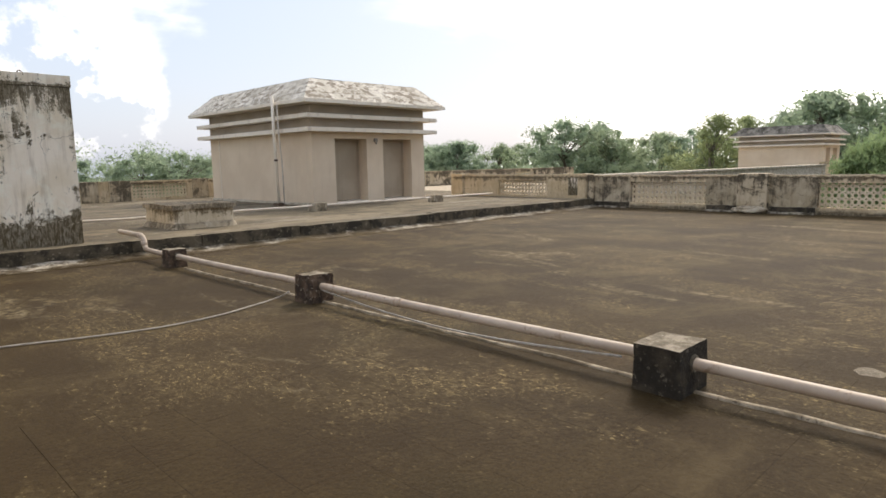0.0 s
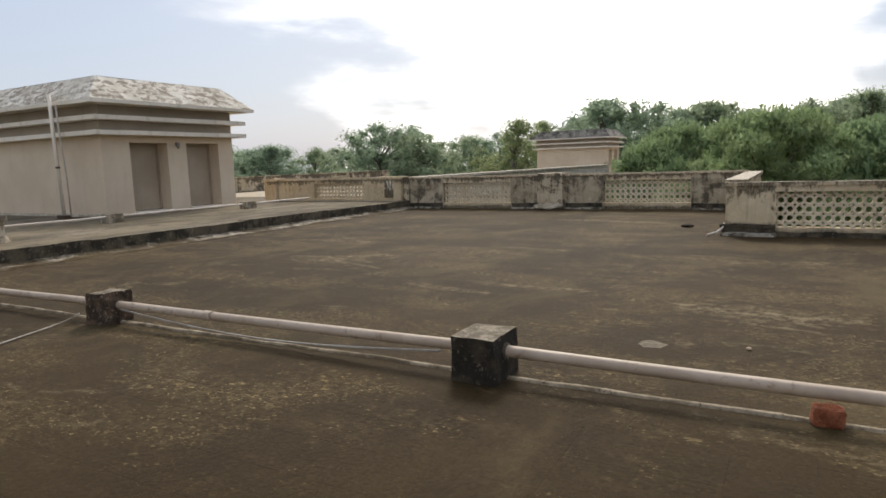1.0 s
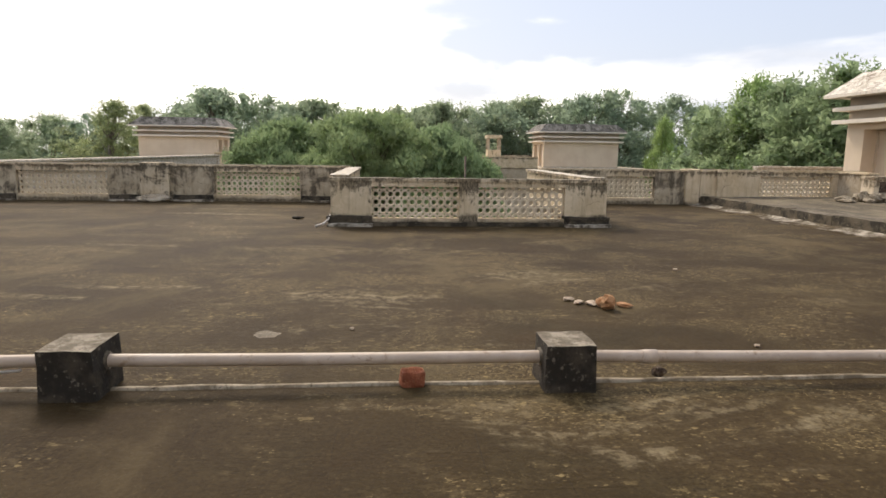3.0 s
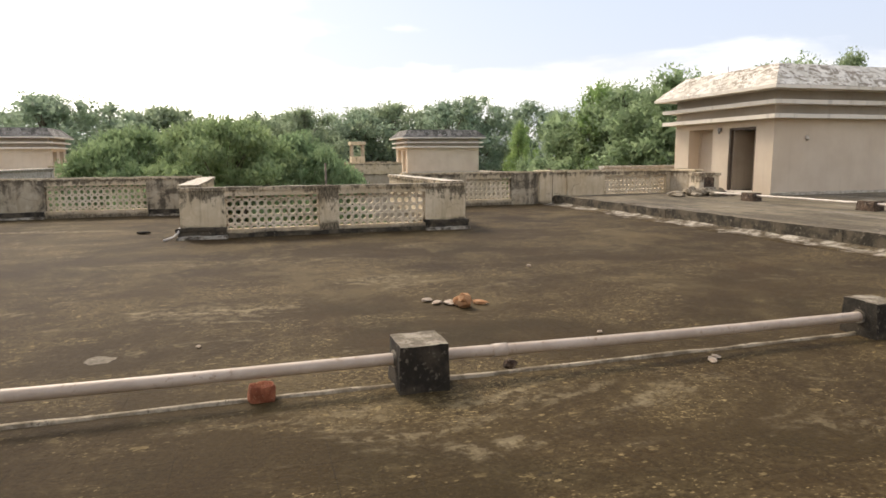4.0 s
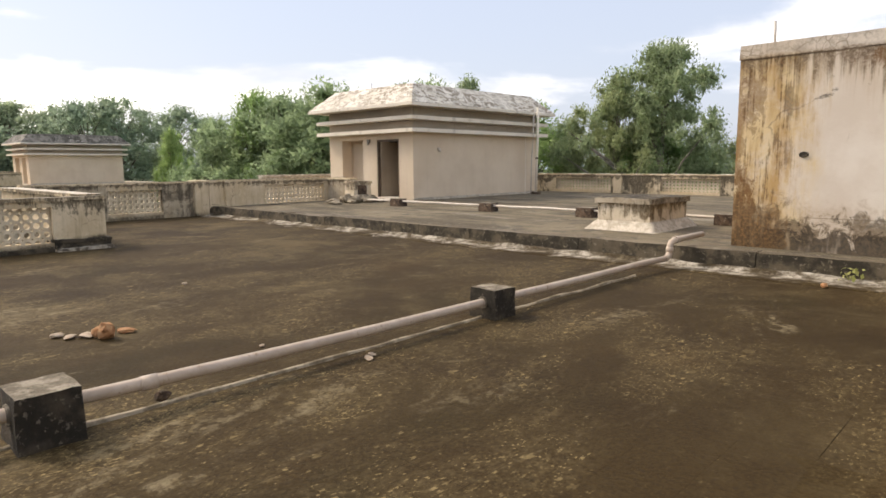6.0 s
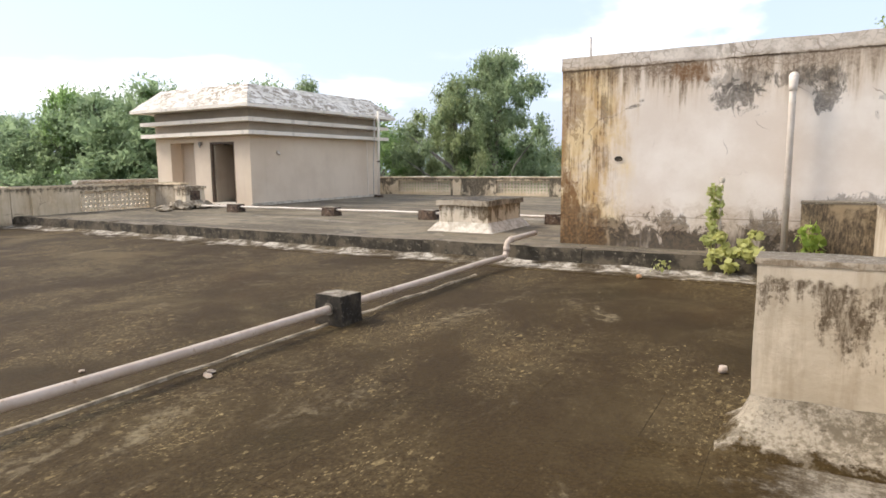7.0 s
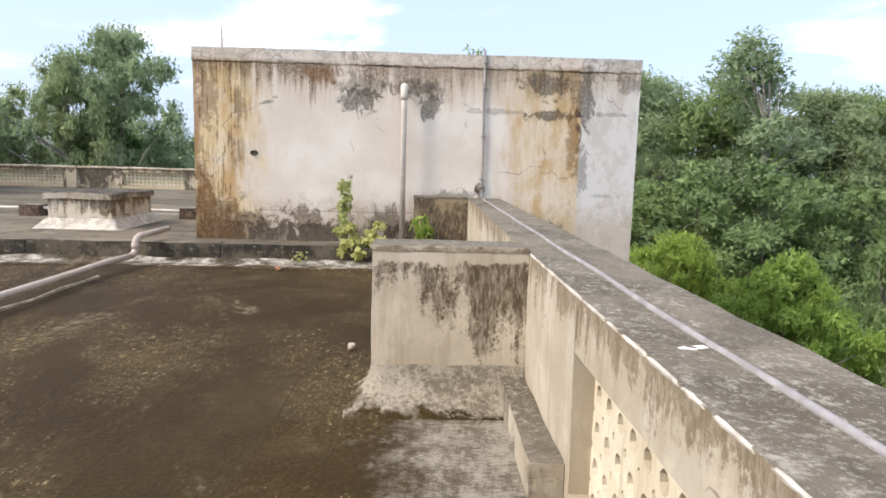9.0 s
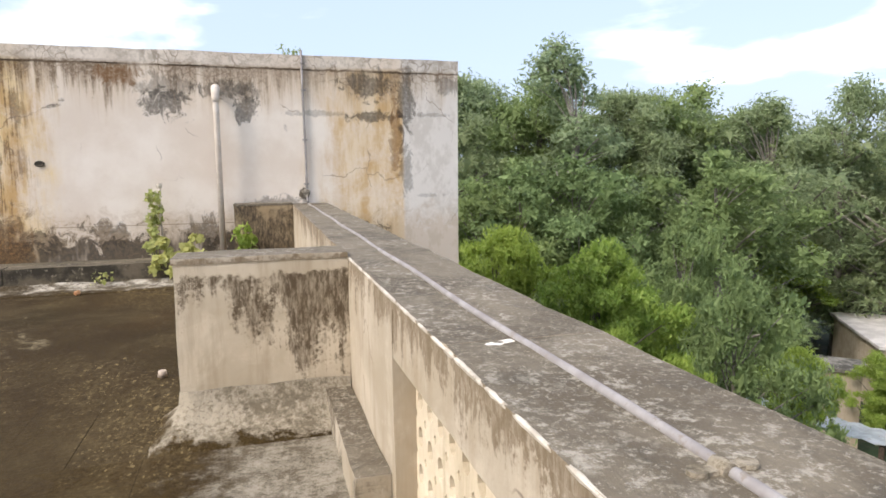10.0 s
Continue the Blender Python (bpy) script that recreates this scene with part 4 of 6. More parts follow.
# raised mouldy slab; the hollow's shade is in its dark colour, nothing is recessed
part("mould_face", boxes((-0.185, -0.165, -0.16, 0.2, 0.04, 0.56), step=0.06, wear=0.012), CHIPPED, stump, "brown mouldy slab that paints the dark hollow of the pier")
part("rubble_foot", lump((1.1, 1.5, 0.26), 3.0), RIDGE, stump, "crumbling grey cement foot")
for i, (x, y, sx, sy, sz) in enumerate(((-0.55, 0.75, 0.34, 0.28, 0.14), (-0.35, 1.25, 0.5, 0.4, 0.1), (-0.7, -0.35, 0.3, 0.24, 0.13), (-0.35, 0.45, 0.36, 0.5, 0.24), (-0.15, 0.62, 0.3, 0.34, 0.30), (-0.62, 0.15, 0.3, 0.34, 0.18), (0.1, 1.0, 0.6, 0.5, 0.16))):
    bm = lump((sx, sy, sz), 5.0 + i)
    bm.transform(Matrix.Translation((x, y, -0.01)))
    part("rubble", bm, RIDGE, stump)
terrace_stub = thing("parapet_stub", (0, 0, 0), "beige plaster end of the terrace parapet", "parapet", kind="structure")
part("wall", boxes((17.05, 18.34, -13.74, -13.5, 0.2, 0.98), step=0.2, wear=0.01), PLASTER, terrace_stub)
part("coping", boxes((17.05, 18.34, -13.78, -13.46, 0.981, 1.04), step=0.2, wear=0.01), PLASTER_MOULD, terrace_stub)

# the cross wall beside the camera, with a flared cement foot
cross = thing("buttress", (-0.26, -4.05, 0), "stained beige plaster cross wall with a flared cement foot", "buttress", kind="structure")
bm = bmesh.new()
block(bm, -0.488, 0.47, -0.15, 0.15, -0.02, 0.965, 0.1, 0.006)
part("wall", bm, PLASTER_RUNS, cross)
bm = bmesh.new()
block(bm, -0.487, 0.48, -0.155, 0.155, 0.966, 1.0, 0.12, 0.006, mat_top=1)
part("coping", bm, (PLASTER, COPING), cross)
bm = bmesh.new()
prof = [(0.158, 0.25), (0.19, 0.15), (0.25, 0.07), (0.36, 0.022), (0.44, -0.01)]
lines = []
for off, z in prof:
    k = (off - 0.15)
    pts = []
    for i in range(11):
        u = -0.485 + (0.955 + k * 0.55) * i / 10
        pts.append(Vector((u, off, z)))
    for i in range(1, 5):
        pts.append(Vector((0.47 + k * 0.55, off - (off + 0.15) * i / 4, z)))
    lines.append([bm.verts.new(p + Vector(noise.noise_vector(p * 5)) * 0.012) for p in pts])
for a, b in zip(lines, lines[1:]):
    for i in range(len(a) - 1):
        bm.faces.new((a[i + 1], a[i], b[i], b[i + 1])).smooth = True
part("cement_foot", bm, FOOT, cross, "rough grey cement foot")
bm = bmesh.new()
block(bm, -0.488, -0.335, 0.16, 1.34, -0.02, 0.19, 0.05, 0.010, mat_top=1)
part("ledge", bm, (LEDGE, COPING), cross, "mouldy cement ledge along the wall foot")
second = thing("buttress", (-0.35, -9.75, 0), "brown mouldy plaster cross wall beside the tank wall", "buttress", kind="structure")
bm = bmesh.new()
block(bm, -0.398, 0.41, -0.17, 0.17, -0.02, 0.97, 0.1, 0.008)
part("wall", bm, PLASTER_BROWN, second)
bm = bmesh.new()
block(bm, -0.396, 0.42, -0.175, 0.175, 0.971, 1.0, 0.12, 0.006)
part("coping", bm, COPING, second)

# pale cement apron on the floor in front of the west parapet
bm = bmesh.new()
grid = {}
for i in range(9):
    for j in range(31):
        u, v = i / 8, j / 30
        y = -3.6 + 3.6 * v
        w = 1.55 + 0.22 * noise.noise(Vector((1.0, y * 1.7, 2.0)))
        x = -0.76 + w * u * (1.0 if v > 0.03 else 1.08)
        grid[i, j] = bm.verts.new((x, y, 0.016 - 0.016 * u ** 3 + 0.003 * noise.noise(Vector((x * 4, y * 4, 0)))))
for i in range(8):
    for j in range(30):
        bm.faces.new((grid[i, j], grid[i + 1, j], grid[i + 1, j + 1], grid[i, j + 1])).smooth = True
part("cement_apron", bm, APRON, floor, "paler cement apron at the wall foot")

# tall white-washed walls of the water tanks
for name, y0, y1, x1, top, label in (("tank_house", -13.3, -9.95, 3.42, 3.13, "white-washed tank wall with rusty stains and black mould"), ("tank_house", 12.3, 15.6, 3.3, 3.07, "white-washed tank wall with black mould at its foot")):
    root = thing(name, (0, 0, TERRACE_Z), label, "tank wall", "tank walls on the roof")
    bm = bmesh.new()
    block(bm, -3.36, x1, y0, y1, -8.0 if y0 < 0 else -0.5, top - TERRACE_Z - 0.2, 0.6, 0.003)
    bm.transform(Matrix.Translation((0, 0, TERRACE_Z)))
    skin = WHITE_WALL if y0 < 0 else WHITE_MOULD
    ob = part("wall", bm, skin, root)
    ob.location.z = -TERRACE_Z
    bm = bmesh.new()
    edge = 0.008 if y0 < 0 else 0.02
    block(bm, -3.36 - edge, x1 + edge, y0 - edge, y1 + edge, top - 0.198, top, 0.2, 0.012)
    ob = part("coping", bm, skin, root, "cracked lime-washed coping")
    ob.location.z = -TERRACE_Z


# ---- stair houses ----
def stair_house(at, width, depth, side, label, roof_mat, doors, dark_door, pipe_y, far=False):
    """A roof-top stair house with its near west corner at the origin: the door side faces -side along y, depth runs away along +side."""
    s = side
    root = thing("stair_house", at, label, "stair house", "stair houses on the roofs")
    w, d, t = width, depth, 0.23

    def ybox(bm, x0, x1, a, b, z0, z1, step=0.0, wear=0.0):
        lo, hi = sorted((s * a, s * b))
        return block(bm, x0, x1, lo, hi, z0, z1, step, wear)

    # door wall, with two deep doorways
    bm = bmesh.new()
    cuts = [0.0] + [e for dd in doors for e in dd] + [w]
    for a, b in zip(cuts[0::2], cuts[1::2]):
        ybox(bm, a, b, 0, t, -0.05, 2.36, 0.5, 0.003)
    for a, b in doors:
        ybox(bm, a, b, 0.002, t, 2.12, 2.36)
    part("door_wall", bm, HOUSE, root)
    for a, b, c, e, name in ((0, t, t, d, "west_wall"), (w - t, w, t, d, "east_wall"), (t, w - t, d - t, d, "back_wall")):
        bm = bmesh.new()
        ybox(bm, a, b, c, e, -0.05, 2.36, 0.6, 0.003)
        part(name, bm, HOUSE, root)
    bm = bmesh.new()
    ybox(bm, -0.06, -0.002, -0.03, d, -0.03, 0.085, 0.10, 0.028)
    part("cement_skirt", bm, LIME, root, "flaking lime line at the wall foot")
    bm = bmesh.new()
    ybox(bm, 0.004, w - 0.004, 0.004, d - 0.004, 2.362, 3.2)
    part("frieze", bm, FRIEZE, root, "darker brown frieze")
    for z0, over in ((2.32, 0.35), (2.74, 0.35)):
        bm = bmesh.new()
        ybox(bm, -over, w + over, -over, d + over, z0, z0 + 0.125, 0.6, 0.006)
        part("band", bm, TRIM, root, "cream painted concrete band")
    over = 0.57
    bm = bmesh.new()
    ybox(bm, -over, w + over, -over, d + over, 3.17, 3.27, 0.35, 0.012)
    part("eave", bm, TRIM, root, "flaking cream eave slab")
    bm = bmesh.new()
    lo, hi = sorted((s * (-over + 0.01), s * (d + over - 0.01)))
    n = 18
    inset, rise = 0.75, 0.71
    for k in range(4):
        c = [(-over + 0.01, lo), (w + over - 0.01, lo), (w + over - 0.01, hi), (-over + 0.01, hi)]
        e = [(-over + inset, lo + inset), (w + over - inset, lo + inset), (w + over - inset, hi - inset), (-over + inset, hi - inset)]
        m = (k + 1) % 4
        grid = []
        for i in range(n + 1):
            col = []
            for j in range(5):
                u, v = i / n, j / 4
                p = Vector((0, 0, 3.271 + rise * v))
                p.x = (c[k][0] * (1 - u) + c[m][0] * u) * (1 - v) + (e[k][0] * (1 - u) + e[m][0] * u) * v
                p.y = (c[k][1] * (1 - u) + c[m][1] * u) * (1 - v) + (e[k][1] * (1 - u) + e[m][1] * u) * v
                q = p + root.matrix_basis.translation
                p += Vector(noise.noise_vector(q * 2.6)) * 0.022
                col.append(bm.verts.new(p))
            grid.append(col)
        for i in range(n):
            for j in range(4):
                bm.faces.new((grid[i][j], grid[i + 1][j], grid[i + 1][j + 1], grid[i][j + 1]))
    bm.faces.new([bm.verts.new((x, y, 3.271 + rise)) for x, y in ((-over + inset, lo + inset), (w + over - inset, lo + inset), (w + over - inset, hi - inset), (-over + inset, hi - inset))])
    bmesh.ops.remove_doubles(bm, verts=bm.verts, dist=0.03)
    part("roof", bm, roof_mat, root, "patchy lime-washed hipped roof with dark moss")
    # doorways
    for i, (a, b) in enumerate(doors):
        bm = bmesh.new()
        ybox(bm, a - 0.12, a, t + 0.002, 0.62, -0.02, 2.12)
        ybox(bm, b, b + 0.12, t + 0.002, 0.62, -0.02, 2.12)
        ybox(bm, a - 0.12, b + 0.12, t + 0.002, 0.62, 2.122, 2.2)
        part("doorway", bm, HOUSE, root)
        bm = bmesh.new()
        ybox(bm, a + 0.004, b - 0.004, -0.06, 0.6, -0.05, 0.075, 0.3, 0.006)
        part("doorstep", bm, TRIM, root)
        if i == dark_door:
            bm = bmesh.new()
            for x0, x1, z0, z1 in ((a + 0.003, a + 0.06, 0.08, 2.11), (b - 0.06, b - 0.003, 0.08, 2.11), (a + 0.06, b - 0.06, 2.04, 2.11)):
                ybox(bm, x0, x1, 0.02, 0.12, z0, z1)
            part("door_frame", bm, FRAME, root, "brown wooden door frame")
            bm = bmesh.new()
            ybox(bm, b - 0.105, b - 0.065, 0.13, 0.95, 0.09, 2.03)
            part("door_leaf", bm, DOOR, root, "brown door standing open")
        else:
            bm = bmesh.new()
            for x0, x1, z0, z1 in ((a + 0.003, a + 0.06, 0.08, 2.11), (b - 0.06, b - 0.003, 0.08, 2.11), (a + 0.06, b - 0.06, 2.04, 2.11)):
                ybox(bm, x0, x1, 0.44, 0.53, z0, z1)
            part("door_frame", bm, DOOR if s > 0 else CREAM_DOOR, root, "wooden door frame")
            bm = bmesh.new()
            ybox(bm, a + 0.063, b - 0.063, 0.475, 0.515, 0.09, 2.035)
            for z0, z1 in ((0.25, 0.95), (1.1, 1.9)):
                ybox(bm, a + 0.16, b - 0.16, 0.463, 0.474, z0, z1)
            part("door_leaf", bm, DOOR if s > 0 else CREAM_DOOR, root, "closed painted door")
    if far:
        return root
    bm = bmesh.new()
    ybox(bm, t + 0.01, w - t - 0.01, 0.64, d - t - 0.01, -0.03, 0.0)
    part("room_floor", bm, DIM, root)
    bm = bmesh.new()
    ybox(bm, t + 0.01, w - t - 0.01, 2.6, 2.7, 0.0, 2.35)
    part("room_wall", bm, DIM, root, "dim inner wall")
    # lamps beside the doors and on the west wall
    mid = (doors[0][1] + doors[1][0]) / 2
    bm = bmesh.new()
    ybox(bm, mid - 0.05, mid + 0.05, -0.10, -0.002, 2.02, 2.14)
    tube(bm, [(mid, s * -0.07, 2.03), (mid, s * -0.09, 1.95)], [0.045, 0.03], 10)
    part("wall_lamp", bm, LAMP_SHELL, root, "small dark wall lamp")
    # corner strip and rain pipe on the west wall
    strip = d - 0.75
    bm = bmesh.new()
    ybox(bm, -0.02, -0.002, strip, strip + 0.035, 0.0, 2.3)
    part("conduit", bm, TRIM, root)
    bm = bmesh.new()
    y = s * pipe_y
    tube(bm, [(-0.66, y, 3.46), (-0.655, y, 2.2), (-0.60, y, 0.04)], 0.05, 12)
    pipe = part("rain_pipe", bm, TRIM, root, "pale plastic rain pipe")
    bm = bmesh.new()
    tube(bm, [(-0.63, y, 1.42), (-0.63, y, 1.48)], 0.06, 12)
    part("clamp", bm, METAL, pipe)
    bm = bmesh.new()
    q = y + s * -0.17 if side > 0 else y + s * -0.2
    tube(bm, [(-0.60, q, 3.2), (-0.58, q, 2.2), (-0.52, q, 1.4), (-0.50, q, 0.04)], 0.022, 8)
    part("thin_pipe", bm, PVC_GREY, root, "thin grey pipe beside the rain pipe")
    bm = bmesh.new()
    block(bm, -0.74, -0.46, y - 0.14, y + 0.14, -0.03, 0.09, 0.07, 0.02)
    part("pipe_block", bm, CHIPPED, root, "mossy concrete splash block")
    if side < 0:
        bm = bmesh.new()
        tube(bm, [(-0.002, s * 1.25, 1.76), (-0.05, s * 1.25, 1.76)], [0.07, 0.055], 12)
        tube(bm, [(-0.045, s * 1.25, 1.74), (-0.07, s * 1.25, 1.68)], [0.045, 0.055], 12)
        part("bulkhead_lamp", bm, PALE_PIPE, root, "small pale bulkhead lamp")
        bm = bmesh.new()
        tube(bm, [(w * 0.75, s * 1.2, 3.9), (w * 0.75, s * 1.2, 4.35)], 0.012, 6)
        part("roof_rod", bm, METAL, root)
    return root


stair_house((11.3, 17.3, TERRACE_Z), 4.8, 7.0, 1, "beige stair house with cream bands and two doorways", LIME_ROOF, ((0.88, 2.17), (2.88, 4.18)), -1, 1.1)
stair_house((15.87, -15.28, TERRACE_Z), 4.7, 7.1, -1, "beige stair house with cream bands and one open doorway", LIME_ROOF, ((0.72, 1.9), (2.68, 3.92)), 0, 6.3)
stair_house((58.0, 15.2, 0.1), 4.7, 6.6, 1, "distant beige stair house with a dark mossy roof", MOSS_ROOF, ((0.72, 1.9), (2.68, 3.92)), -1, 6.0, far=True)
stair_house((58.0, -14.0, 0.1), 4.7, 7.0, -1, "distant beige stair house with a dark mossy roof", MOSS_ROOF, ((0.72, 1.9), (2.68, 3.92)), -1, 6.0, far=True)

# ---- the other wings across the court ----
bm = boxes((56.0, 74.0, -24.0, 30.0, GROUND_Z, 0.1), (18.8, 44.6, 11.55, 30.0, GROUND_Z, 0.1), (18.9, 25.0, -24.4, -14.45, GROUND_Z, 0.1))
single("far_wings", bm, PLASTER, "beige plastered far wings of the same building", "building wing", kind="structure")
parapet("parapet_wing", (18.95, 11.8), (44.5, 11.8), 1.03, 0.0, 0.42, (), "long pale parapet of the north wing", LIME, coping_mat=LIME, lip=0.14, piers=((25.1, 25.55, 0.06, -0.02),))
parapet("parapet_wing_south", (24.6, -24.0), (24.6, -14.55), 1.07, 0.0, 0.3, (), "pale low parapet of the south wing", LIME, coping_mat=LIME, lip=0.08)
parapet("parapet_wing_back", (18.9, 29.9), (44.5, 29.9), 1.05, 0.0, 0.3, ((6, 8.4), (12, 14.4), (18, 20.4)), "mouldy back parapet of the north wing", PLASTER_DARK, sill=0.3, head=0.8, cols=0.24)
parapet("parapet_far", (56.1, 14.9), (56.1, -13.0), 1.1, 0.0, 0.3, ((3, 5.4), (8, 10.4), (13, 15.4), (18, 20.4)), "plaster parapet of the far wing", sill=0.3, head=0.85, cols=0.24)
parapet("parapet_far_back", (74.0, 30.0), (74.0, -24.0), 1.1, 0.0, 0.3, (), "back parapet of the far wing", PLASTER_DARK)
root = thing("roof_vent_tower", (60.0, -9.65, 0.1), "pale plastered vent tower with black mould on the far wing", "vent tower")
part("wall", boxes((-0.62, 0.62, -0.62, 0.62, -0.1, 1.55), step=0.3, wear=0.01), PLASTER_NOTCH, root)
for a in (-0.60, 0.44):
    for b in (-0.60, 0.44):
        part("post", boxes((a, a + 0.16, b, b + 0.16, 1.552, 2.62)), PLASTER, root)
part("roof", boxes((-0.72, 0.72, -0.72, 0.72, 2.622, 2.92), step=0.25, wear=0.012), PLASTER_NOTCH, root)
root = thing("post", (17.6, -2.0, GROUND_Z), "dark metal post rising out of the light court", "post")
bm = bmesh.new()
tube(bm, [(0, 0, 0), (0, 0, 9.35)], 0.026, 8)
part("shaft", bm, METAL, root)

# ---- pipes on concrete blocks ----
PIPE_X = 3.9
PIPE_RUN = ((-8.8, 0.15), (-4.93, 0.155), (-1.05, 0.182), (2.0, 0.197), (6.15, 0.182), (9.9, 0.168), (11.2, 0.165))


def pipe_z(y):
    """Height of the pipe's axis where it crosses y."""
    return float(np.interp(y, [p[0] for p in PIPE_RUN], [p[1] for p in PIPE_RUN]))


run = thing("water_pipe", (PIPE_X, 0, 0), "long cream plastic water pipe across the roof floor", "pipe")
bm = bmesh.new()
ys = [Y_NORTH - 0.48] + [y for y in (9.9, 6.15, 2.0, -1.05, -4.93)] + [Y_SOUTH + 0.50]
pts = []
for a, b in zip(ys, ys[1:]):
    for k in range(6):
        u = k / 6
        pts.append((0.01 * math.sin(a * 3 + u * 3.1), a + (b - a) * u, pipe_z(a + (b - a) * u) - 0.010 * math.sin(math.pi * u)))
pts.append((-0.06, ys[-1], pipe_z(ys[-1])))
tube(bm, pts, 0.040, 14)
part("pipe", bm, PVC, run)
for end, s in ((Y_SOUTH, -1), (Y_NORTH, 1)):
    y = end - s * 0.50
    bm = bmesh.new()
    x = -0.06 if s < 0 else 0.0
    low = pipe_z(y)
    tube(bm, [(x, y - s * 0.06, low), (x, y + s * 0.03, low + 0.02), (x, y + s * 0.07, low + 0.06), (x, y + s * 0.085, 0.32), (x - 0.005, y + s * 0.12, 0.37), (x - 0.01, y + s * 0.2, 0.392), (x - 0.02, y + s * 1.15, 0.40)], 0.043, 14)
    part("elbow_run", bm, PVC, run)
    for q, up in (((x, y + s * 0.083, 0.27), 0), ((x - 0.012, y + s * 0.24, 0.393), 1)):
        bm = bmesh.new()
        v = Vector((0, s * 0.035, 0)) if up else Vector((0, 0, 0.035))
        tube(bm, [Vector(q) - v, Vector(q) + v], 0.052, 14)
        part("coupling", bm, PVC, run)
for y in (4.7, -1.62):
    bm = bmesh.new()
    tube(bm, [(0, y - 0.05, pipe_z(y) - 0.007), (0, y + 0.05, pipe_z(y) - 0.007)], 0.0465, 14)
    part("coupling", bm, PVC, run)


def support_block(y, w, d, h, x=PIPE_X, seed=0, z=0.0, name="pipe_block", chip=0.011, hole=True, skin=None):
    root = thing(name, (x, y, z), "mossy black concrete block that carries the pipe", "concrete block", "concrete blocks under the pipes", turn=random.Random(seed).uniform(-3, 3))
    bm = bmesh.new()
    offset = Vector((seed * 3.7, seed * 1.9, 0))
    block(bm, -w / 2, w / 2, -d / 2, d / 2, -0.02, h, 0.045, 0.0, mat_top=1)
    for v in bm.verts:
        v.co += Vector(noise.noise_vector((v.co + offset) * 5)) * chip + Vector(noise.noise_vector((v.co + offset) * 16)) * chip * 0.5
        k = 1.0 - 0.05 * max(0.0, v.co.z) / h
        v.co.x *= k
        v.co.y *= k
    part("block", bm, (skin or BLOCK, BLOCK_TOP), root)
    if hole:
        for s in (-1, 1):
            bm = bmesh.new()
            tube(bm, [(0, s * (d / 2 - 0.05), pipe_z(y)), (0, s * (d / 2 + 0.006), pipe_z(y))], [0.075, 0.055], 12)
            part("mortar_collar", bm, FILLET, root, "pale mortar collar")
    return root


support_block(9.95, 0.28, 0.30, 0.27, seed=1, skin=CHIPPED)
support_block(6.12, 0.32, 0.30, 0.31, seed=2, chip=0.028, skin=CHIPPED)
support_block(1.97, 0.38, 0.33, 0.315, seed=3)
support_block(-1.05, 0.36, 0.33, 0.30, seed=4)
support_block(-4.93, 0.33, 0.32, 0.285, seed=5)

# worn mortar ridge on the floor under the pipe
bm = bmesh.new()
rows = []
n = 210
for i in range(n + 1):
    y = -7.9 + (9.6 + 7.9) * i / n
    x = 3.91 + 0.03 * noise.noise(Vector((0, y * 0.5, 0))) + 0.012 * noise.noise(Vector((3, y * 3, 0)))
    w = 0.028 + 0.012 * noise.noise(Vector((1, y * 2.3, 0)))
    h = max(0.004, 0.020 + 0.016 * noise.noise(Vector((2, y * 1.9, 0))))
    rows.append([bm.verts.new((x + dx * w, y, z)) for dx, z in ((-1, -0.008), (-0.5, h * 0.85), (0.4, h), (1, -0.008))])
for a, b in zip(rows, rows[1:]):
    for k in range(3):
        bm.faces.new((a[k], a[k + 1], b[k + 1], b[k])).smooth = True
part("mortar_ridge", bm, RIDGE, floor, "worn pale mortar ridge")

# pipes on the raised terraces
for s, y, xs, x0, x1 in ((-1, -13.05, (14.2, 10.7, 7.75, 4.6), 3.45, 15.6), (1, 15.3, (14.7, 10.1), 3.6, 17.6)):
    run = thing("terrace_pipe", (0, y, TERRACE_Z), "thin cream water pipe on small blocks along the terrace", "pipe")
    bm = bmesh.new()
    tube(bm, [(x0 + (x1 - x0) * i / 20, 0.02 * math.sin(i * 1.3), 0.15 + 0.006 * math.sin(i * 2.2)) for i in range(21)], 0.029, 10)
    part("pipe", bm, PALE_PIPE, run)
    for i, x in enumerate(xs):
        support_block(y + s * 0.0, 0.42, 0.32, 0.22, x=x, seed=20 + i + s, z=TERRACE_Z, hole=False, skin=CHIPPED if s < 0 else LEDGE)

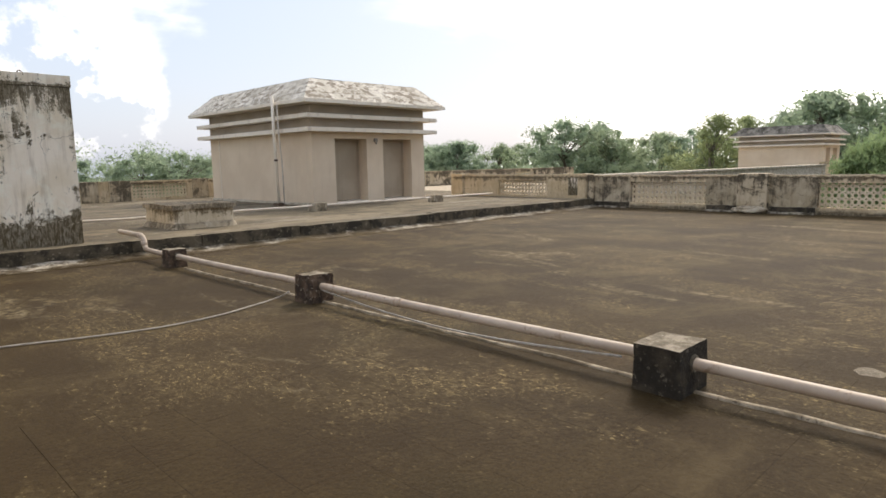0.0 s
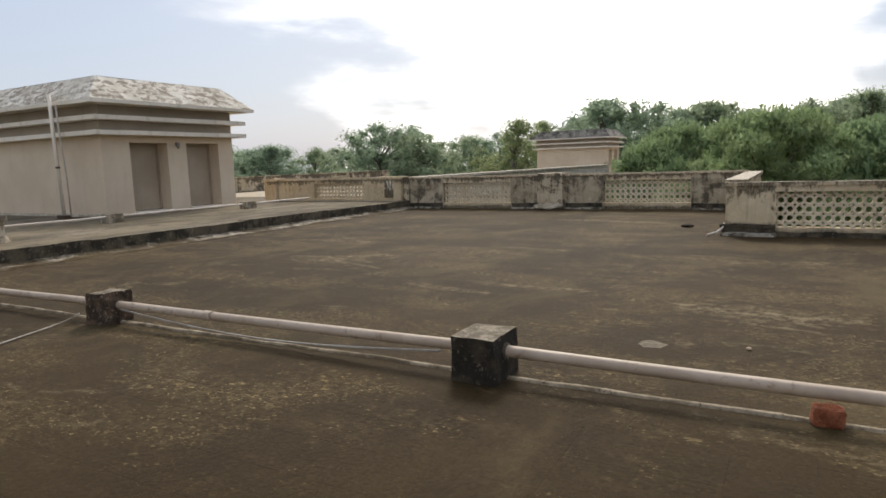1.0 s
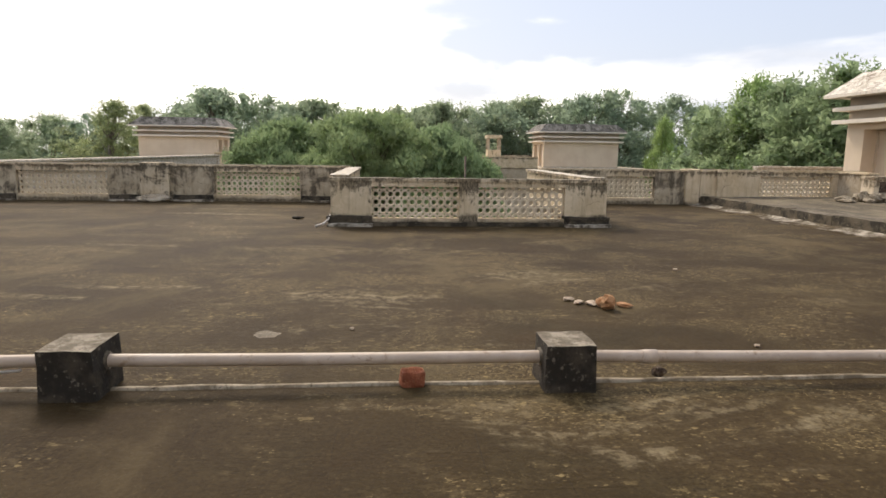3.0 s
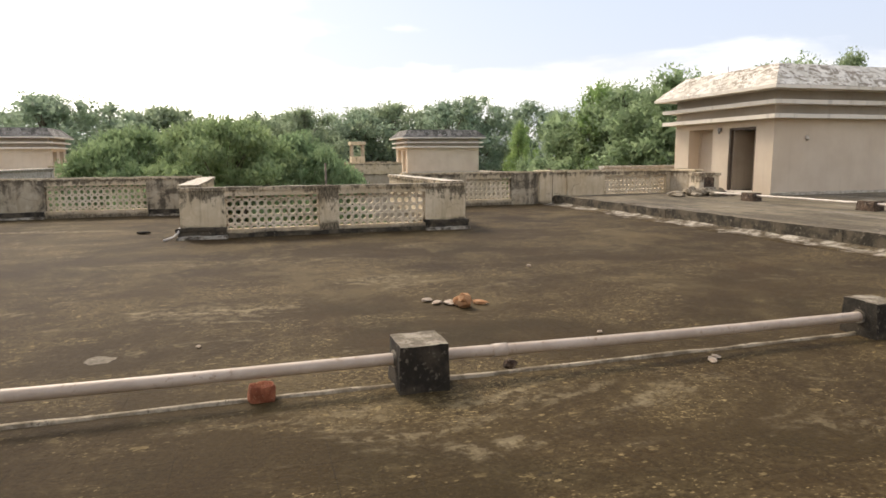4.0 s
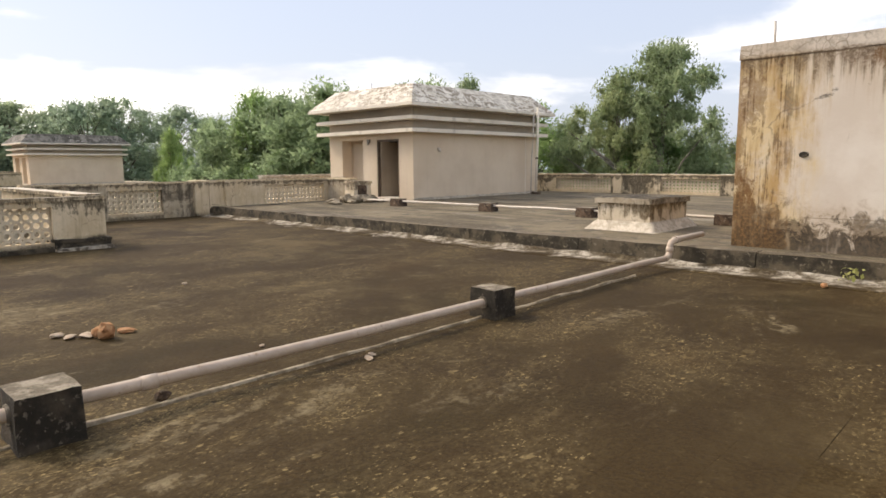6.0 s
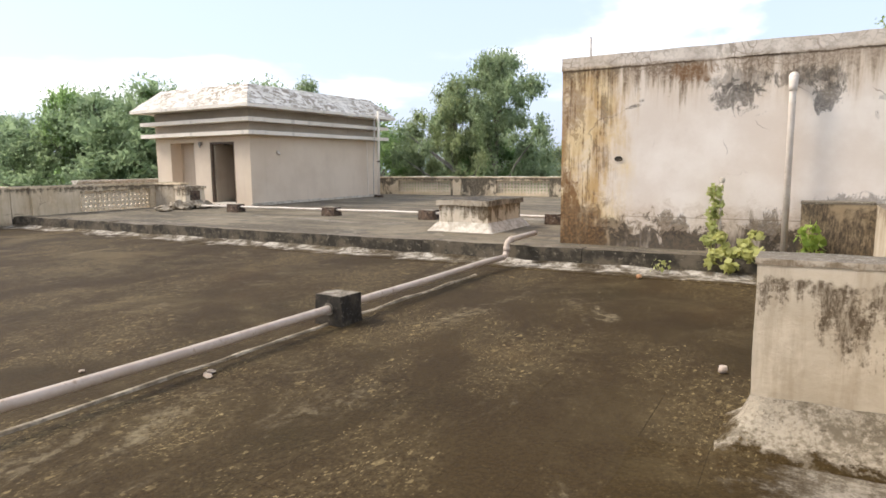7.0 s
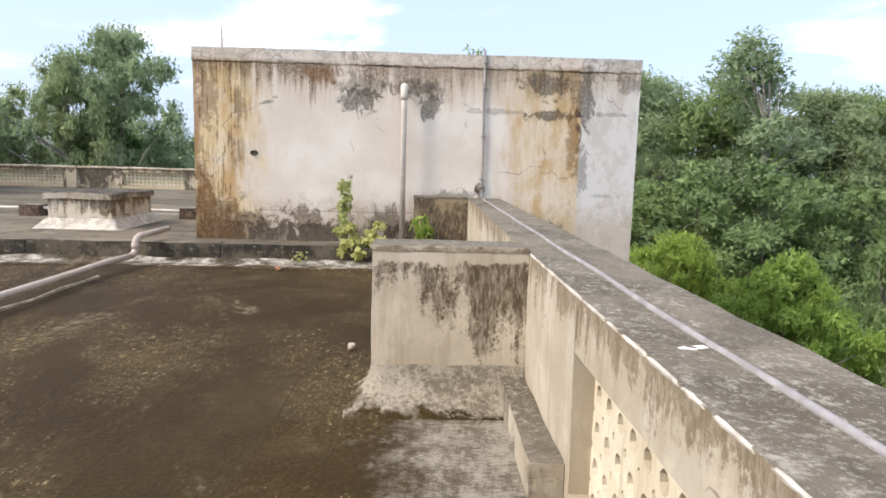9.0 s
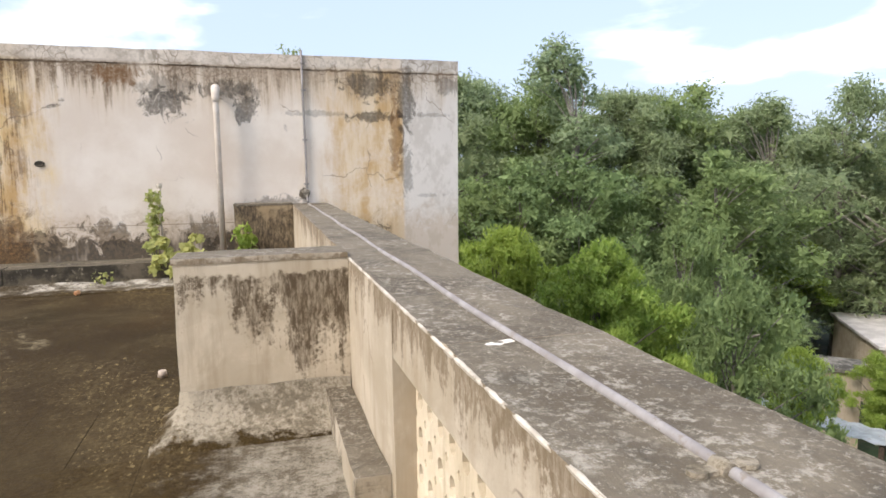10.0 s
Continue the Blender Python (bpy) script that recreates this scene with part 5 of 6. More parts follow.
# ---- low masonry hatches on the terraces ----
for s, cx, cy, wx, wy, ht in ((-1, 5.72, -11.72, 1.05, 1.55, 0.49), (1, 5.9, 14.0, 1.3, 1.5, 0.40)):
    root = thing("roof_hatch", (cx, cy, TERRACE_Z), "low masonry roof hatch with a mossy slab lid", "roof hatch", "roof hatches")
    bm = bmesh.new()
    block(bm, -wx / 2, wx / 2, -wy / 2, wy / 2, -0.02, ht, 0.12, 0.012)
    part("wall", bm, HATCH, root)
    bm = bmesh.new()
    block(bm, -wx / 2 - 0.05, wx / 2 + 0.05, -wy / 2 - 0.05, wy / 2 + 0.05, ht + 0.001, ht + 0.10, 0.1, 0.018, mat_top=1)
    part("lid", bm, (LEDGE, KERB), root, "mossy concrete lid")
    bm = bmesh.new()
    rings = []
    for off, z in ((0.012, 0.17), (0.06, 0.13), (0.14, 0.04), (0.2, -0.01)) if s < 0 else ((0.012, 0.12), (0.03, 0.09), (0.05, 0.03), (0.08, -0.01)):
        ring = []
        for k in range(112):
            a = 2 * math.pi * k / 112
            c, q = math.cos(a), math.sin(a)
            m = max(abs(c) / (wx / 2 + off), abs(q) / (wy / 2 + off))
            p = Vector((c / m, q / m, z))
            p += Vector(noise.noise_vector(p * 4 + Vector((s, 0, 0)))) * (0.022 if off > 0.05 else 0.004)
            ring.append(bm.verts.new(p))
        rings.append(ring)
    for a, b in zip(rings, rings[1:]):
        for k in range(112):
            bm.faces.new((a[k], b[k], b[(k + 1) % 112], a[(k + 1) % 112])).smooth = True
    part("cement_skirt", bm, LIME if s < 0 else LEDGE, root, "flaking pale cement skirt")

# ---- pipes, rod and hole on the southern tank wall ----
root = thing("vent_pipe", (0.24, -9.78, TERRACE_Z), "upright cream plastic pipe with a bend at the tank wall", "pipe")
bm = bmesh.new()
tube(bm, [(0, 0, 0), (0, 0, 2.2), (0, -0.01, 2.28), (0, -0.05, 2.34), (0, -0.10, 2.36), (0, -0.18, 2.36)], 0.042, 14)
part("pipe", bm, PALE_PIPE, root)
bm = bmesh.new()
tube(bm, [(0, 0.0, 2.17), (0, -0.0, 2.22), (0, -0.005, 2.30), (0, -0.045, 2.355), (0, -0.11, 2.37)], [0.05, 0.052, 0.058, 0.062, 0.062], 14)
part("coupling", bm, PALE_PIPE, root)
root = thing("drain_stub", (1.03, -9.72, TERRACE_Z), "short pale capped pipe overgrown by a vine", "pipe")
bm = bmesh.new()
tube(bm, [(0, 0, 0), (0.01, 0, 0.5), (0.0, 0, 1.0)], 0.02, 10)
part("pipe", bm, PALE_PIPE, root)
bm = bmesh.new()
tube(bm, [(0, 0, 0.985), (0, 0, 0.995), (0, 0, 1.045), (0, 0, 1.055)], [0.02, 0.036, 0.036, 0.024], 12)
part("cap", bm, LIME, root, "pale round cap")
root = thing("wall_conduit", (-0.98, -9.95, 0), "thin grey conduit down the tank wall and along the coping", "conduit")
bm = bmesh.new()
tube(bm, [(0.02, 0.03, 3.2), (0.015, 0.03, 2.4), (0.0, 0.035, 1.6), (0.005, 0.03, 1.12), (0.0, 0.06, 1.03), (0.0, 0.14, 0.992)], 0.017, 8)
part("upright", bm, CONDUIT, root)
for z in (1.25, 1.9, 2.62, 3.0):
    bm = bmesh.new()
    block(bm, -0.03, 0.04, 0.002, 0.054, z, z + 0.022)
    part("clamp", bm, CONDUIT, root)
bm = lump((0.16, 0.1, 0.14), 5.0)
bm.transform(Matrix.Translation((0.03, 0.03, 1.06)))
part("mortar_lump", bm, FILLET, root)
bm = bmesh.new()
pts = [(0.0 + 0.006 * math.sin(i * 0.9) - 0.04 * max(0, i - 32) / 10, 0.14 + i * 0.25, 0.974) for i in range(48)]
tube(bm, pts, 0.0125, 10)
part("coping_run", bm, CONDUIT, root, "grey conduit lying on the coping")
for y in (8.92, 12.4):
    bm = bmesh.new()
    block(bm, -0.062, 0.052, y - 0.013, y + 0.013, 0.966, 0.979, 0.02, 0.004)
    tube(bm, [(-0.004, y - 0.02, 0.976), (-0.004, y + 0.02, 0.976)], 0.0165, 10)
    for x in (-0.055, 0.046):
        tube(bm, [(x, y, 0.966), (x, y, 0.981)], 0.019, 10)
    part("saddle_clip", bm, FOOT, root, "cement-covered saddle clip")
root = thing("roof_rod", (3.08, -10.3, 3.12), "thin grey rod standing on the tank wall", "rod")
bm = bmesh.new()
tube(bm, [(0, 0, 0), (0.01, 0, 0.36)], 0.018, 8)
part("shaft", bm, PVC_GREY, root)
root = thing("lifting_ring", (2.66, 12.6, 3.06), "small rusty lifting ring on the tank wall", "ring")
bm = bmesh.new()
tube(bm, [(0.03 * math.cos(a * math.pi / 8), 0, 0.05 + 0.03 * math.sin(a * math.pi / 8)) for a in range(17)], 0.010, 8)
tube(bm, [(0, 0, -0.01), (0, 0, 0.03)], 0.016, 8)
part("ring", bm, METAL, root)
# no hole is cut: a dark disc carries the shade of its inside
root = thing("putlog_hole", (2.52, -9.94, 1.58), "dark disc that paints a hole on the tank wall", "hole")
bm = bmesh.new()
tube(bm, [(0, -0.004, 0), (0, 0.012, 0)], [0.06, 0.045], 9)
bm.transform(Matrix.Diagonal((1.1, 1, 0.7, 1)))
part("hole_rim", bm, DARK_EDGE, root)

# ---- small things on the floor ----
bm = bmesh.new()
block(bm, -0.055, 0.055, -0.08, 0.08, 0.0, 0.10, 0.016, 0.0)
for v in bm.verts:
    inside = max(0.0, 1.0 - abs(v.co.x) / 0.04) ** 0.5 * max(0.0, 1.0 - abs(v.co.y) / 0.062) ** 0.5 if v.co.z > 0.095 else 0.0
    v.co.z -= 0.03 * inside
    u, w, h = v.co.x / 0.055, v.co.y / 0.08, (v.co.z - 0.05) / 0.05
    k = 1.0 / max(1.0, (abs(u) ** 5 + abs(w) ** 5 + 0.7 * abs(h) ** 5) ** 0.2)
    v.co.x, v.co.y = v.co.x * k, v.co.y * k
    v.co += Vector(noise.noise_vector(v.co * 14)) * 0.010 + Vector(noise.noise_vector(v.co * 40)) * 0.004
    v.co.z = max(v.co.z, 0.0)
single("brick", bm, BRICK, "worn half of a red clay brick under the pipe", "brick", at=(3.90, -0.06, 0.0), turn=8)
for i, (x, y, size, m, lab) in enumerate((
        (5.83, -2.02, (0.17, 0.15, 0.14), CLAY, "orange broken brick lump on the floor"), (5.93, -2.22, (0.16, 0.11, 0.04), CLAY, "flat orange brick shard"),
        (6.20, -1.73, (0.12, 0.09, 0.035), STONE, "pale flat flake of broken mortar"), (6.07, -1.80, (0.14, 0.08, 0.03), STONE, "pale flat flake of broken mortar"), (6.02, -1.92, (0.15, 0.12, 0.035), STONE, "pale flat flake of broken mortar"),
        (5.92, -1.98, (0.10, 0.09, 0.09), CLAY, "small orange brick piece"), (3.98, -1.73, (0.11, 0.08, 0.07), CHIPPED, "small brown brick piece under the pipe"),
        (3.69, -3.18, (0.14, 0.06, 0.02), STONE, "pale flat flake of broken mortar"), (3.75, -3.26, (0.08, 0.05, 0.018), STONE, "pale flat flake of broken mortar"), (13.85, 2.06, (0.3, 0.14, 0.06), BLOCK, "dark stick of rubble"),
        (4.6, -2.8, (0.05, 0.04, 0.02), STONE, "small pale crumb of mortar"), (5.2, 0.4, (0.05, 0.04, 0.02), STONE, "small pale crumb of mortar"), (7.8, -3.6, (0.07, 0.05, 0.03), STONE, "small pale crumb of mortar"), (1.87, -8.62, (0.09, 0.07, 0.06), CLAY, "small orange brick piece at the foot of the kerb"))):
    single("rubble_piece", lump(size, i + 1.0), m, lab, "rubble", "loose rubble on the roof", at=(x, y, 0.004), turn=i * 47)
single("plastic_cap", bevelled(tube(bmesh.new(), [(0, 0, 0), (0, 0, 0.045)], [0.034, 0.028], 14), 0.005, 1), PVC, "small white plastic cap on the floor", "plastic cap", at=(0.46, -5.02, 0.004))
single("mortar_patch", lump((0.20, 0.19, 0.006), 8.0, 3), COPING, "round pale mortar patch on the floor", "mortar patch", at=(5.08, 1.08, 0.0))
single("paint_mark", lump((0.12, 0.06, 0.005), 4.7, 3), TRIM, "white paint splash on the coping", "paint mark", at=(-0.92, -1.88, 0.970), turn=15)

# cable lying on the floor
bm = bmesh.new()
pts = [(3.72, 6.35, 0.10), (3.60, 6.45, 0.03), (3.2, 6.35, 0.012), (2.75, 6.22, 0.010), (2.2, 6.2, 0.010), (1.6, 6.35, 0.010), (0.9, 6.6, 0.010), (0.2, 6.7, 0.010), (-0.6, 6.9, 0.010)]
fine = []
for i in range(len(pts) - 1):
    a, b, c, d = (Vector(pts[max(0, min(len(pts) - 1, i + k))]) for k in (-1, 0, 1, 2))
    for k in range(5):
        u = k / 5
        fine.append(0.5 * ((2 * b) + (c - a) * u + (2 * a - 5 * b + 4 * c - d) * u * u + (3 * b - a - 3 * c + d) * u ** 3))
tube(bm, fine, 0.008, 6)
single("cable", bm, CORD, "thin pale cable lying across the floor", "cable")
bm = bmesh.new()
tube(bm, [(3.86, 5.9 - 0.36 * i, 0.15 - 0.10 * math.sin(math.pi * i / 10)) for i in range(11)], 0.009, 6)
single("cable", bm, CORD, "thin pale cable hanging along the pipe", "cable")


# ---- plants ----
def leaf_mesh(name, centres, radii, per, size, mat, seed, slim=0.55, droop=0.0, shell=0.35, core=0.0, flat=0.8):
    """Many small leaves, each a pointed blade, in clumps of uneven size. core: the share of larger leaves deep inside the clumps."""
    rng = np.random.default_rng(seed)
    centres, radii = np.asarray(centres, float), np.asarray(radii, float)
    counts = np.maximum(6, (per * (radii / radii.mean()) ** 2)).astype(int)
    idx = np.repeat(np.arange(len(centres)), counts)
    n = len(idx)
    d = rng.normal(size=(n, 3))
    d /= np.linalg.norm(d, axis=1, keepdims=True)
    inner = rng.random((n, 1)) < core
    depth = np.where(inner, 0.55 * rng.random((n, 1)), shell + (1.02 - shell) * rng.random((n, 1)) ** 0.7)
    p = centres[idx] + d * radii[idx][:, None] * depth * np.array([1.0, 1.0, flat])
    along = d * 0.5 + rng.normal(size=(n, 3)) * 0.7 + np.array([0, 0, -droop])
    along /= np.linalg.norm(along, axis=1, keepdims=True)
    out = d * 0.8 + np.array([0, 0, 0.45]) + rng.normal(size=(n, 3)) * 0.6
    side = np.cross(along, out)
    side /= np.linalg.norm(side, axis=1, keepdims=True) + 1e-9
    s = size * (0.55 + 0.9 * rng.random((n, 1))) * np.where(inner, 2.6, 1.0)
    if core:
        shape = ((-0.5, 0.38), (0.62, 0.0), (-0.34, -0.44))
    else:
        shape = ((-0.5, 0.0), (0.0, 0.5), (0.5, 0.0), (0.0, -0.5))
    k = len(shape)
    v = np.empty((n, k, 3))
    for i, (a, b) in enumerate(shape):
        v[:, i] = p + along * s * a + side * s * slim * b
    me = bpy.data.meshes.new(name)
    me.vertices.add(n * k)
    me.vertices.foreach_set("co", v.reshape(-1))
    me.loops.add(n * k)
    me.loops.foreach_set("vertex_index", np.arange(n * k))
    me.polygons.add(n)
    me.polygons.foreach_set("loop_start", np.arange(n) * k)
    me.polygons.foreach_set("loop_total", np.full(n, k))
    me.materials.append(mat)
    me.update(calc_edges=True)
    me.validate()
    return me


def make_tree(kind, seed):
    """A tree about 12 m high standing at the origin: a tapered trunk with limbs and a crown of leaf clumps."""
    rng = random.Random(seed)
    H = 12.0
    spec = {
        # crown width, crown foot, clumps, leaves a clump, leaf size, clump radius, leaf material, bark, label
        "broad": (5.6, 1.6, 130, 140, 0.19, (0.7, 1.4), LEAF_DARK, BARK, "broad dark green tree with an uneven crown"),
        "round": (5.0, 1.6, 120, 140, 0.18, (0.65, 1.25), LEAF_MID, BARK, "leafy mid-green tree behind the roof"),
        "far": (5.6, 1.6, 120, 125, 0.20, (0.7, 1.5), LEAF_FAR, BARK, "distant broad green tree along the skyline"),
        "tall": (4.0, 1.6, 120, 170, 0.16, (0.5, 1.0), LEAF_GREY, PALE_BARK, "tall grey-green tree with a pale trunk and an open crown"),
        "sparse": (2.0, 4.0, 46, 150, 0.165, (0.36, 0.72), LEAF_GREY, PALE_BARK, "sparse tall tree with gaps in its crown"),
        "spread": (5.2, 1.0, 175, 190, 0.16, (0.55, 1.1), LEAF_GREY, PALE_BARK, "large pale green tree with a broad ragged crown"),
        "grove": (4.4, 1.6, 120, 135, 0.18, (0.55, 1.15), LEAF_NEAR, PALE_BARK, "leafy olive-green tree of the grove below the roof"),
        "bush": (5.0, 4.6, 190, 170, 0.20, (0.5, 1.0), LEAF_BRIGHT, BARK, "bright green feathery tree below the parapet"),
        "court": (7.0, 5.2, 135, 260, 0.22, (0.75, 1.45), LEAF_COURT, BARK, "feathery green tree growing out of the court"),
    }[kind]
    width, foot, clumps, per, size, rad, leaf, bark, label = spec
    root = thing("tree", (0, 0, 0), label, "tree", "trees round the building")
    centres, radii = [], []
    while len(centres) < clumps:
        a, rr, hz = rng.uniform(0, 6.28), rng.random() ** 0.55, rng.random()
        env = math.sqrt(max(0.0, 1.0 - hz ** (2.4 if kind != "sparse" else 1.6))) * (0.55 + 0.45 * min(1.0, hz * 2.8))
        swing = 1.7 if kind == "spread" else 1.0
        lump_ = 1.0 + swing * (0.32 * math.sin(a * 3 + seed) + 0.2 * math.sin(a * 5 + hz * 9 + seed * 2))
        x, y = math.cos(a) * rr * width * env * lump_ * 0.92, math.sin(a) * rr * width * env * lump_ * 0.92
        z = foot + hz * (H - foot - 0.6) * (1.0 + 0.03 * math.sin(a * 2 + seed))
        if kind in ("tall", "sparse") and math.sin(a * 2 + z * 1.1 + seed) < -0.55:
            continue
        if kind == "court":
            # a spreading crown: shelves of leaves under a low dome
            z = foot + (H - foot) * (1.0 - 0.62 * (rr * lump_) ** 2) * (1.0 - 0.42 * rng.random() ** 1.6)
            x, y = math.cos(a) * rr * width * lump_, math.sin(a) * rr * width * lump_
        centres.append((x, y, z))
        radii.append(rng.uniform(*rad))
    bm = bmesh.new()
    lean = Vector((rng.uniform(-0.5, 0.5), rng.uniform(-0.5, 0.5), 0))
    spine = [Vector((0, 0, -0.3)) + (Vector((0, 0, 1)) * H * 0.78 + lean) * (i / 8) + Vector((0.16 * math.sin(i * 1.7 + seed), 0.16 * math.cos(i * 1.3 + seed), 0)) * (i > 0) for i in range(9)]
    tube(bm, spine, [0.27 * (1 - i / 9) ** 0.8 + 0.02 for i in range(9)], 9)
    high = sorted(centres, key=lambda q: -q[2])[:14] + sorted(centres, key=lambda q: -math.hypot(q[0], q[1]))[:12]
    for k in range(44 if kind != "sparse" else 20):
        c = Vector(high[k] if k < len(high) else centres[rng.randrange(len(centres))])
        u = max(0.22, min(0.94, (c.z - (1.2 if kind != "sparse" else 0.5) - 0.35 * math.hypot(c.x, c.y)) / (H * 0.78)))
        f = u * 8
        b = spine[int(f)].lerp(spine[min(8, int(f) + 1)], f - int(f))
        mid = b.lerp(c, 0.5) + Vector((rng.uniform(-0.2, 0.2), rng.uniform(-0.2, 0.2), 0.25))
        r = (0.11 * (1 - u) + 0.035) * (0.6 if kind == "sparse" else 1.0)
        tube(bm, [b, b.lerp(mid, 0.5) + Vector((0, 0, -0.06)), mid, c], [r, r * 0.8, r * 0.6, 0.012], 6)
    part("trunk", bm, bark, root)
    crown = new("crown", leaf_mesh("crown", centres, radii, per, size, leaf, seed, droop=0.2 if kind in ("tall", "sparse") else 0.08, slim=0.55 if kind in ("bush", "tall", "sparse") else 0.7, core={"sparse": 0.03, "tall": 0.07, "bush": 0.12, "court": 0.08}.get(kind, 0.15), flat={"court": 0.42, "bush": 0.5}.get(kind, 0.72)))
    crown.parent = root
    heights = np.empty(len(crown.data.vertices) * 3)
    crown.data.vertices.foreach_get("co", heights)
    TOPS[root.name] = float(np.percentile(heights[2::3], 99.85))
    return root


TOPS = {}
TREES = {"broad": [make_tree("broad", s) for s in (11, 12)], "far": [make_tree("far", s) for s in (71, 72, 73)], "round": [make_tree("round", s) for s in (21, 22)], "tall": [make_tree("tall", s) for s in (31, 32)],
         "sparse": [make_tree("sparse", 41)], "spread": [make_tree("spread", 83)], "grove": [make_tree("grove", s) for s in (91, 92)], "bush": [make_tree("bush", 51), make_tree("bush", 52)], "court": [make_tree("court", 61)]}
USED = set()


def plant(kind, azimuth, dist, top, width=1.0, rng=random.Random(77), foot=GROUND_Z):
    """Sets a tree in the direction azimuth (degrees from x), dist metres off, with its top at height top."""
    base = next((b for b in TREES[kind] if b.name not in USED), None) or rng.choice(TREES[kind])
    x, y = dist * math.cos(radians(azimuth)), dist * math.sin(radians(azimuth))
    k = (top - foot) / TOPS[base.name]
    m = pose(x, y, foot, 0, 0, rng.uniform(0, 360)) @ Matrix.Diagonal((k * width, k * width, k, 1))
    if base.name in USED:
        return copy_thing(base, m @ Matrix.Diagonal([1 / v for v in base.scale] + [1]))
    USED.add(base.name)
    base.matrix_basis = m
    return base


grow = random.Random(5)
# skyline by direction: from, to, step, distance, top, spread of tops, kinds
for a0, a1, step, dist, top, vary, kinds in (
        (78, 49, 3.2, 84, 3.7, 0.5, ("far",)), (48, 35, 2.6, 98, 5.0, 0.5, ("far",)), (34.5, 31, 1.8, 78, 6.4, 0.4, ("far",)),
        (29.5, 23.5, 2.6, 80, 5.0, 0.5, ("far",)), (21.6, 20.2, 1.2, 76, 6.3, 0.3, ("tall",)), (16.5, 10.5, 2.6, 78, 7.7, 0.5, ("far",)),
        (20, 8, 3.0, 96, 5.4, 0.4, ("far",)), (8.5, -12, 2.8, 84, 7.2, 0.5, ("far",)), (-9, -27, 3.0, 84, 8.3, 0.6, ("far",)),
        (-32, -38, 4.0, 48, 5.0, 0.7, ("round", "broad")), (-37, -56, 5.0, 46, 5.2, 0.6, ("round", "broad")), (-33, -38, 4.4, 44, 6.6, 0.3, ("broad",)),
        (-55, -73, 5.0, 48, 3.4, 0.7, ("round", "tall")), (-76, -104, 8.0, 46, 5.0, 1.0, ("round", "tall")), (-105, -113, 2.7, 36, 6.6, 0.4, ("tall",)),
        (-114, -127, 3.2, 36, 5.4, 0.8, ("tall", "tall", "grove")), (-127, -150, 3.6, 38, 5.0, 0.6, ("tall", "grove")), (-152, -282, 18.0, 44, 5.0, 1.0, ("far",)),
        (-105, -129, 4.8, 28, 1.2, 1.0, ("grove",)), (-130, -150, 4.2, 41, 1.6, 1.0, ("grove", "tall"))):
    a = a0
    while a >= a1:
        plant(grow.choice(kinds), a + grow.uniform(-0.4, 0.4) * step, dist + grow.uniform(-0.08, 0.1) * dist, top + grow.uniform(-1, 1) * vary, grow.uniform(0.95, 1.3))
        a -= step
# trees that stand out
plant("round", -23.6, 58, 4.6, 0.45)
plant("broad", -27.0, 52, 5.2, 0.5)
plant("round", -30.4, 50, 7.0, 0.6)
plant("spread", -65.2, 42, 8.7, 0.72)
plant("spread", -61.4, 44, 7.0, 0.62)
plant("tall", -57.6, 45, 4.6, 0.9)
plant("broad", -44.0, 48, 7.6, 0.9)
plant("tall", -49.0, 50, 8.0, 0.8)
plant("sparse", -117.2, 31, 7.4, 1.2)
plant("court", 2.0, 25.0, 2.95, 0.66)
plant("court", -4.4, 27.0, 2.5, 0.55)
plant("court", 8.6, 28.0, 2.7, 0.62)
for kind, az, d, top, w in (("bush", -112.3, 17.0, -0.1, 0.62), ("bush", -121.1, 15.5, -0.3, 0.7), ("bush", -122.5, 11.5, -1.35, 0.42), ("bush", -116.5, 12.5, -1.6, 0.45), ("grove", -132.0, 14.5, -0.6, 0.6), ("grove", -127.8, 19.0, 0.1, 0.6),
                            ("bush", -134.0, 36.0, -1.8, 1.4), ("bush", -127.5, 12.0, -1.9, 0.42), ("bush", -146.5, 21.0, -1.4, 0.5), ("bush", -106.5, 21.0, -0.6, 0.6), ("bush", -143.0, 22.5, -3.9, 0.9), ("bush", -136.5, 17.5, -2.9, 0.5)):
    plant(kind, az, d, top, w)

# far woods that close the horizon
rng = np.random.default_rng(3)
centres, radii = [], []
for k in range(1200):
    a = radians(rng.uniform(-165, 100))
    d = rng.uniform(105, 165)
    centres.append((d * math.cos(a), d * math.sin(a), GROUND_Z + rng.uniform(1.0, 11.8)))
    radii.append(rng.uniform(2.2, 4.5))
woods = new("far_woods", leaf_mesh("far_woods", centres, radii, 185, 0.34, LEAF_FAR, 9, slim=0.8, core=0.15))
tagged(woods, "distant green woods along the horizon, paled as by haze", "woods", kind="stuff")


# weeds at the foot of the tank wall
def weed(at, stems, label, seed, leaf, mat, per):
    root = thing("weed", at, label, "weed", "weeds at the tank wall")
    rng = random.Random(seed)
    bm = bmesh.new()
    centres, radii = [], []
    for pts in stems:
        tube(bm, pts, [0.009 * (1 - 0.6 * i / len(pts)) for i in range(len(pts))], 5)
        for p in pts[1:]:
            centres.append(p)
            radii.append(rng.uniform(0.08, 0.14))
    part("stem", bm, LEAF_VINE, root)
    leaves = new("leaves", leaf_mesh("leaves", centres, radii, per, leaf, mat, seed, slim=0.75, droop=0.5, shell=0.3))
    leaves.parent = root
    return root


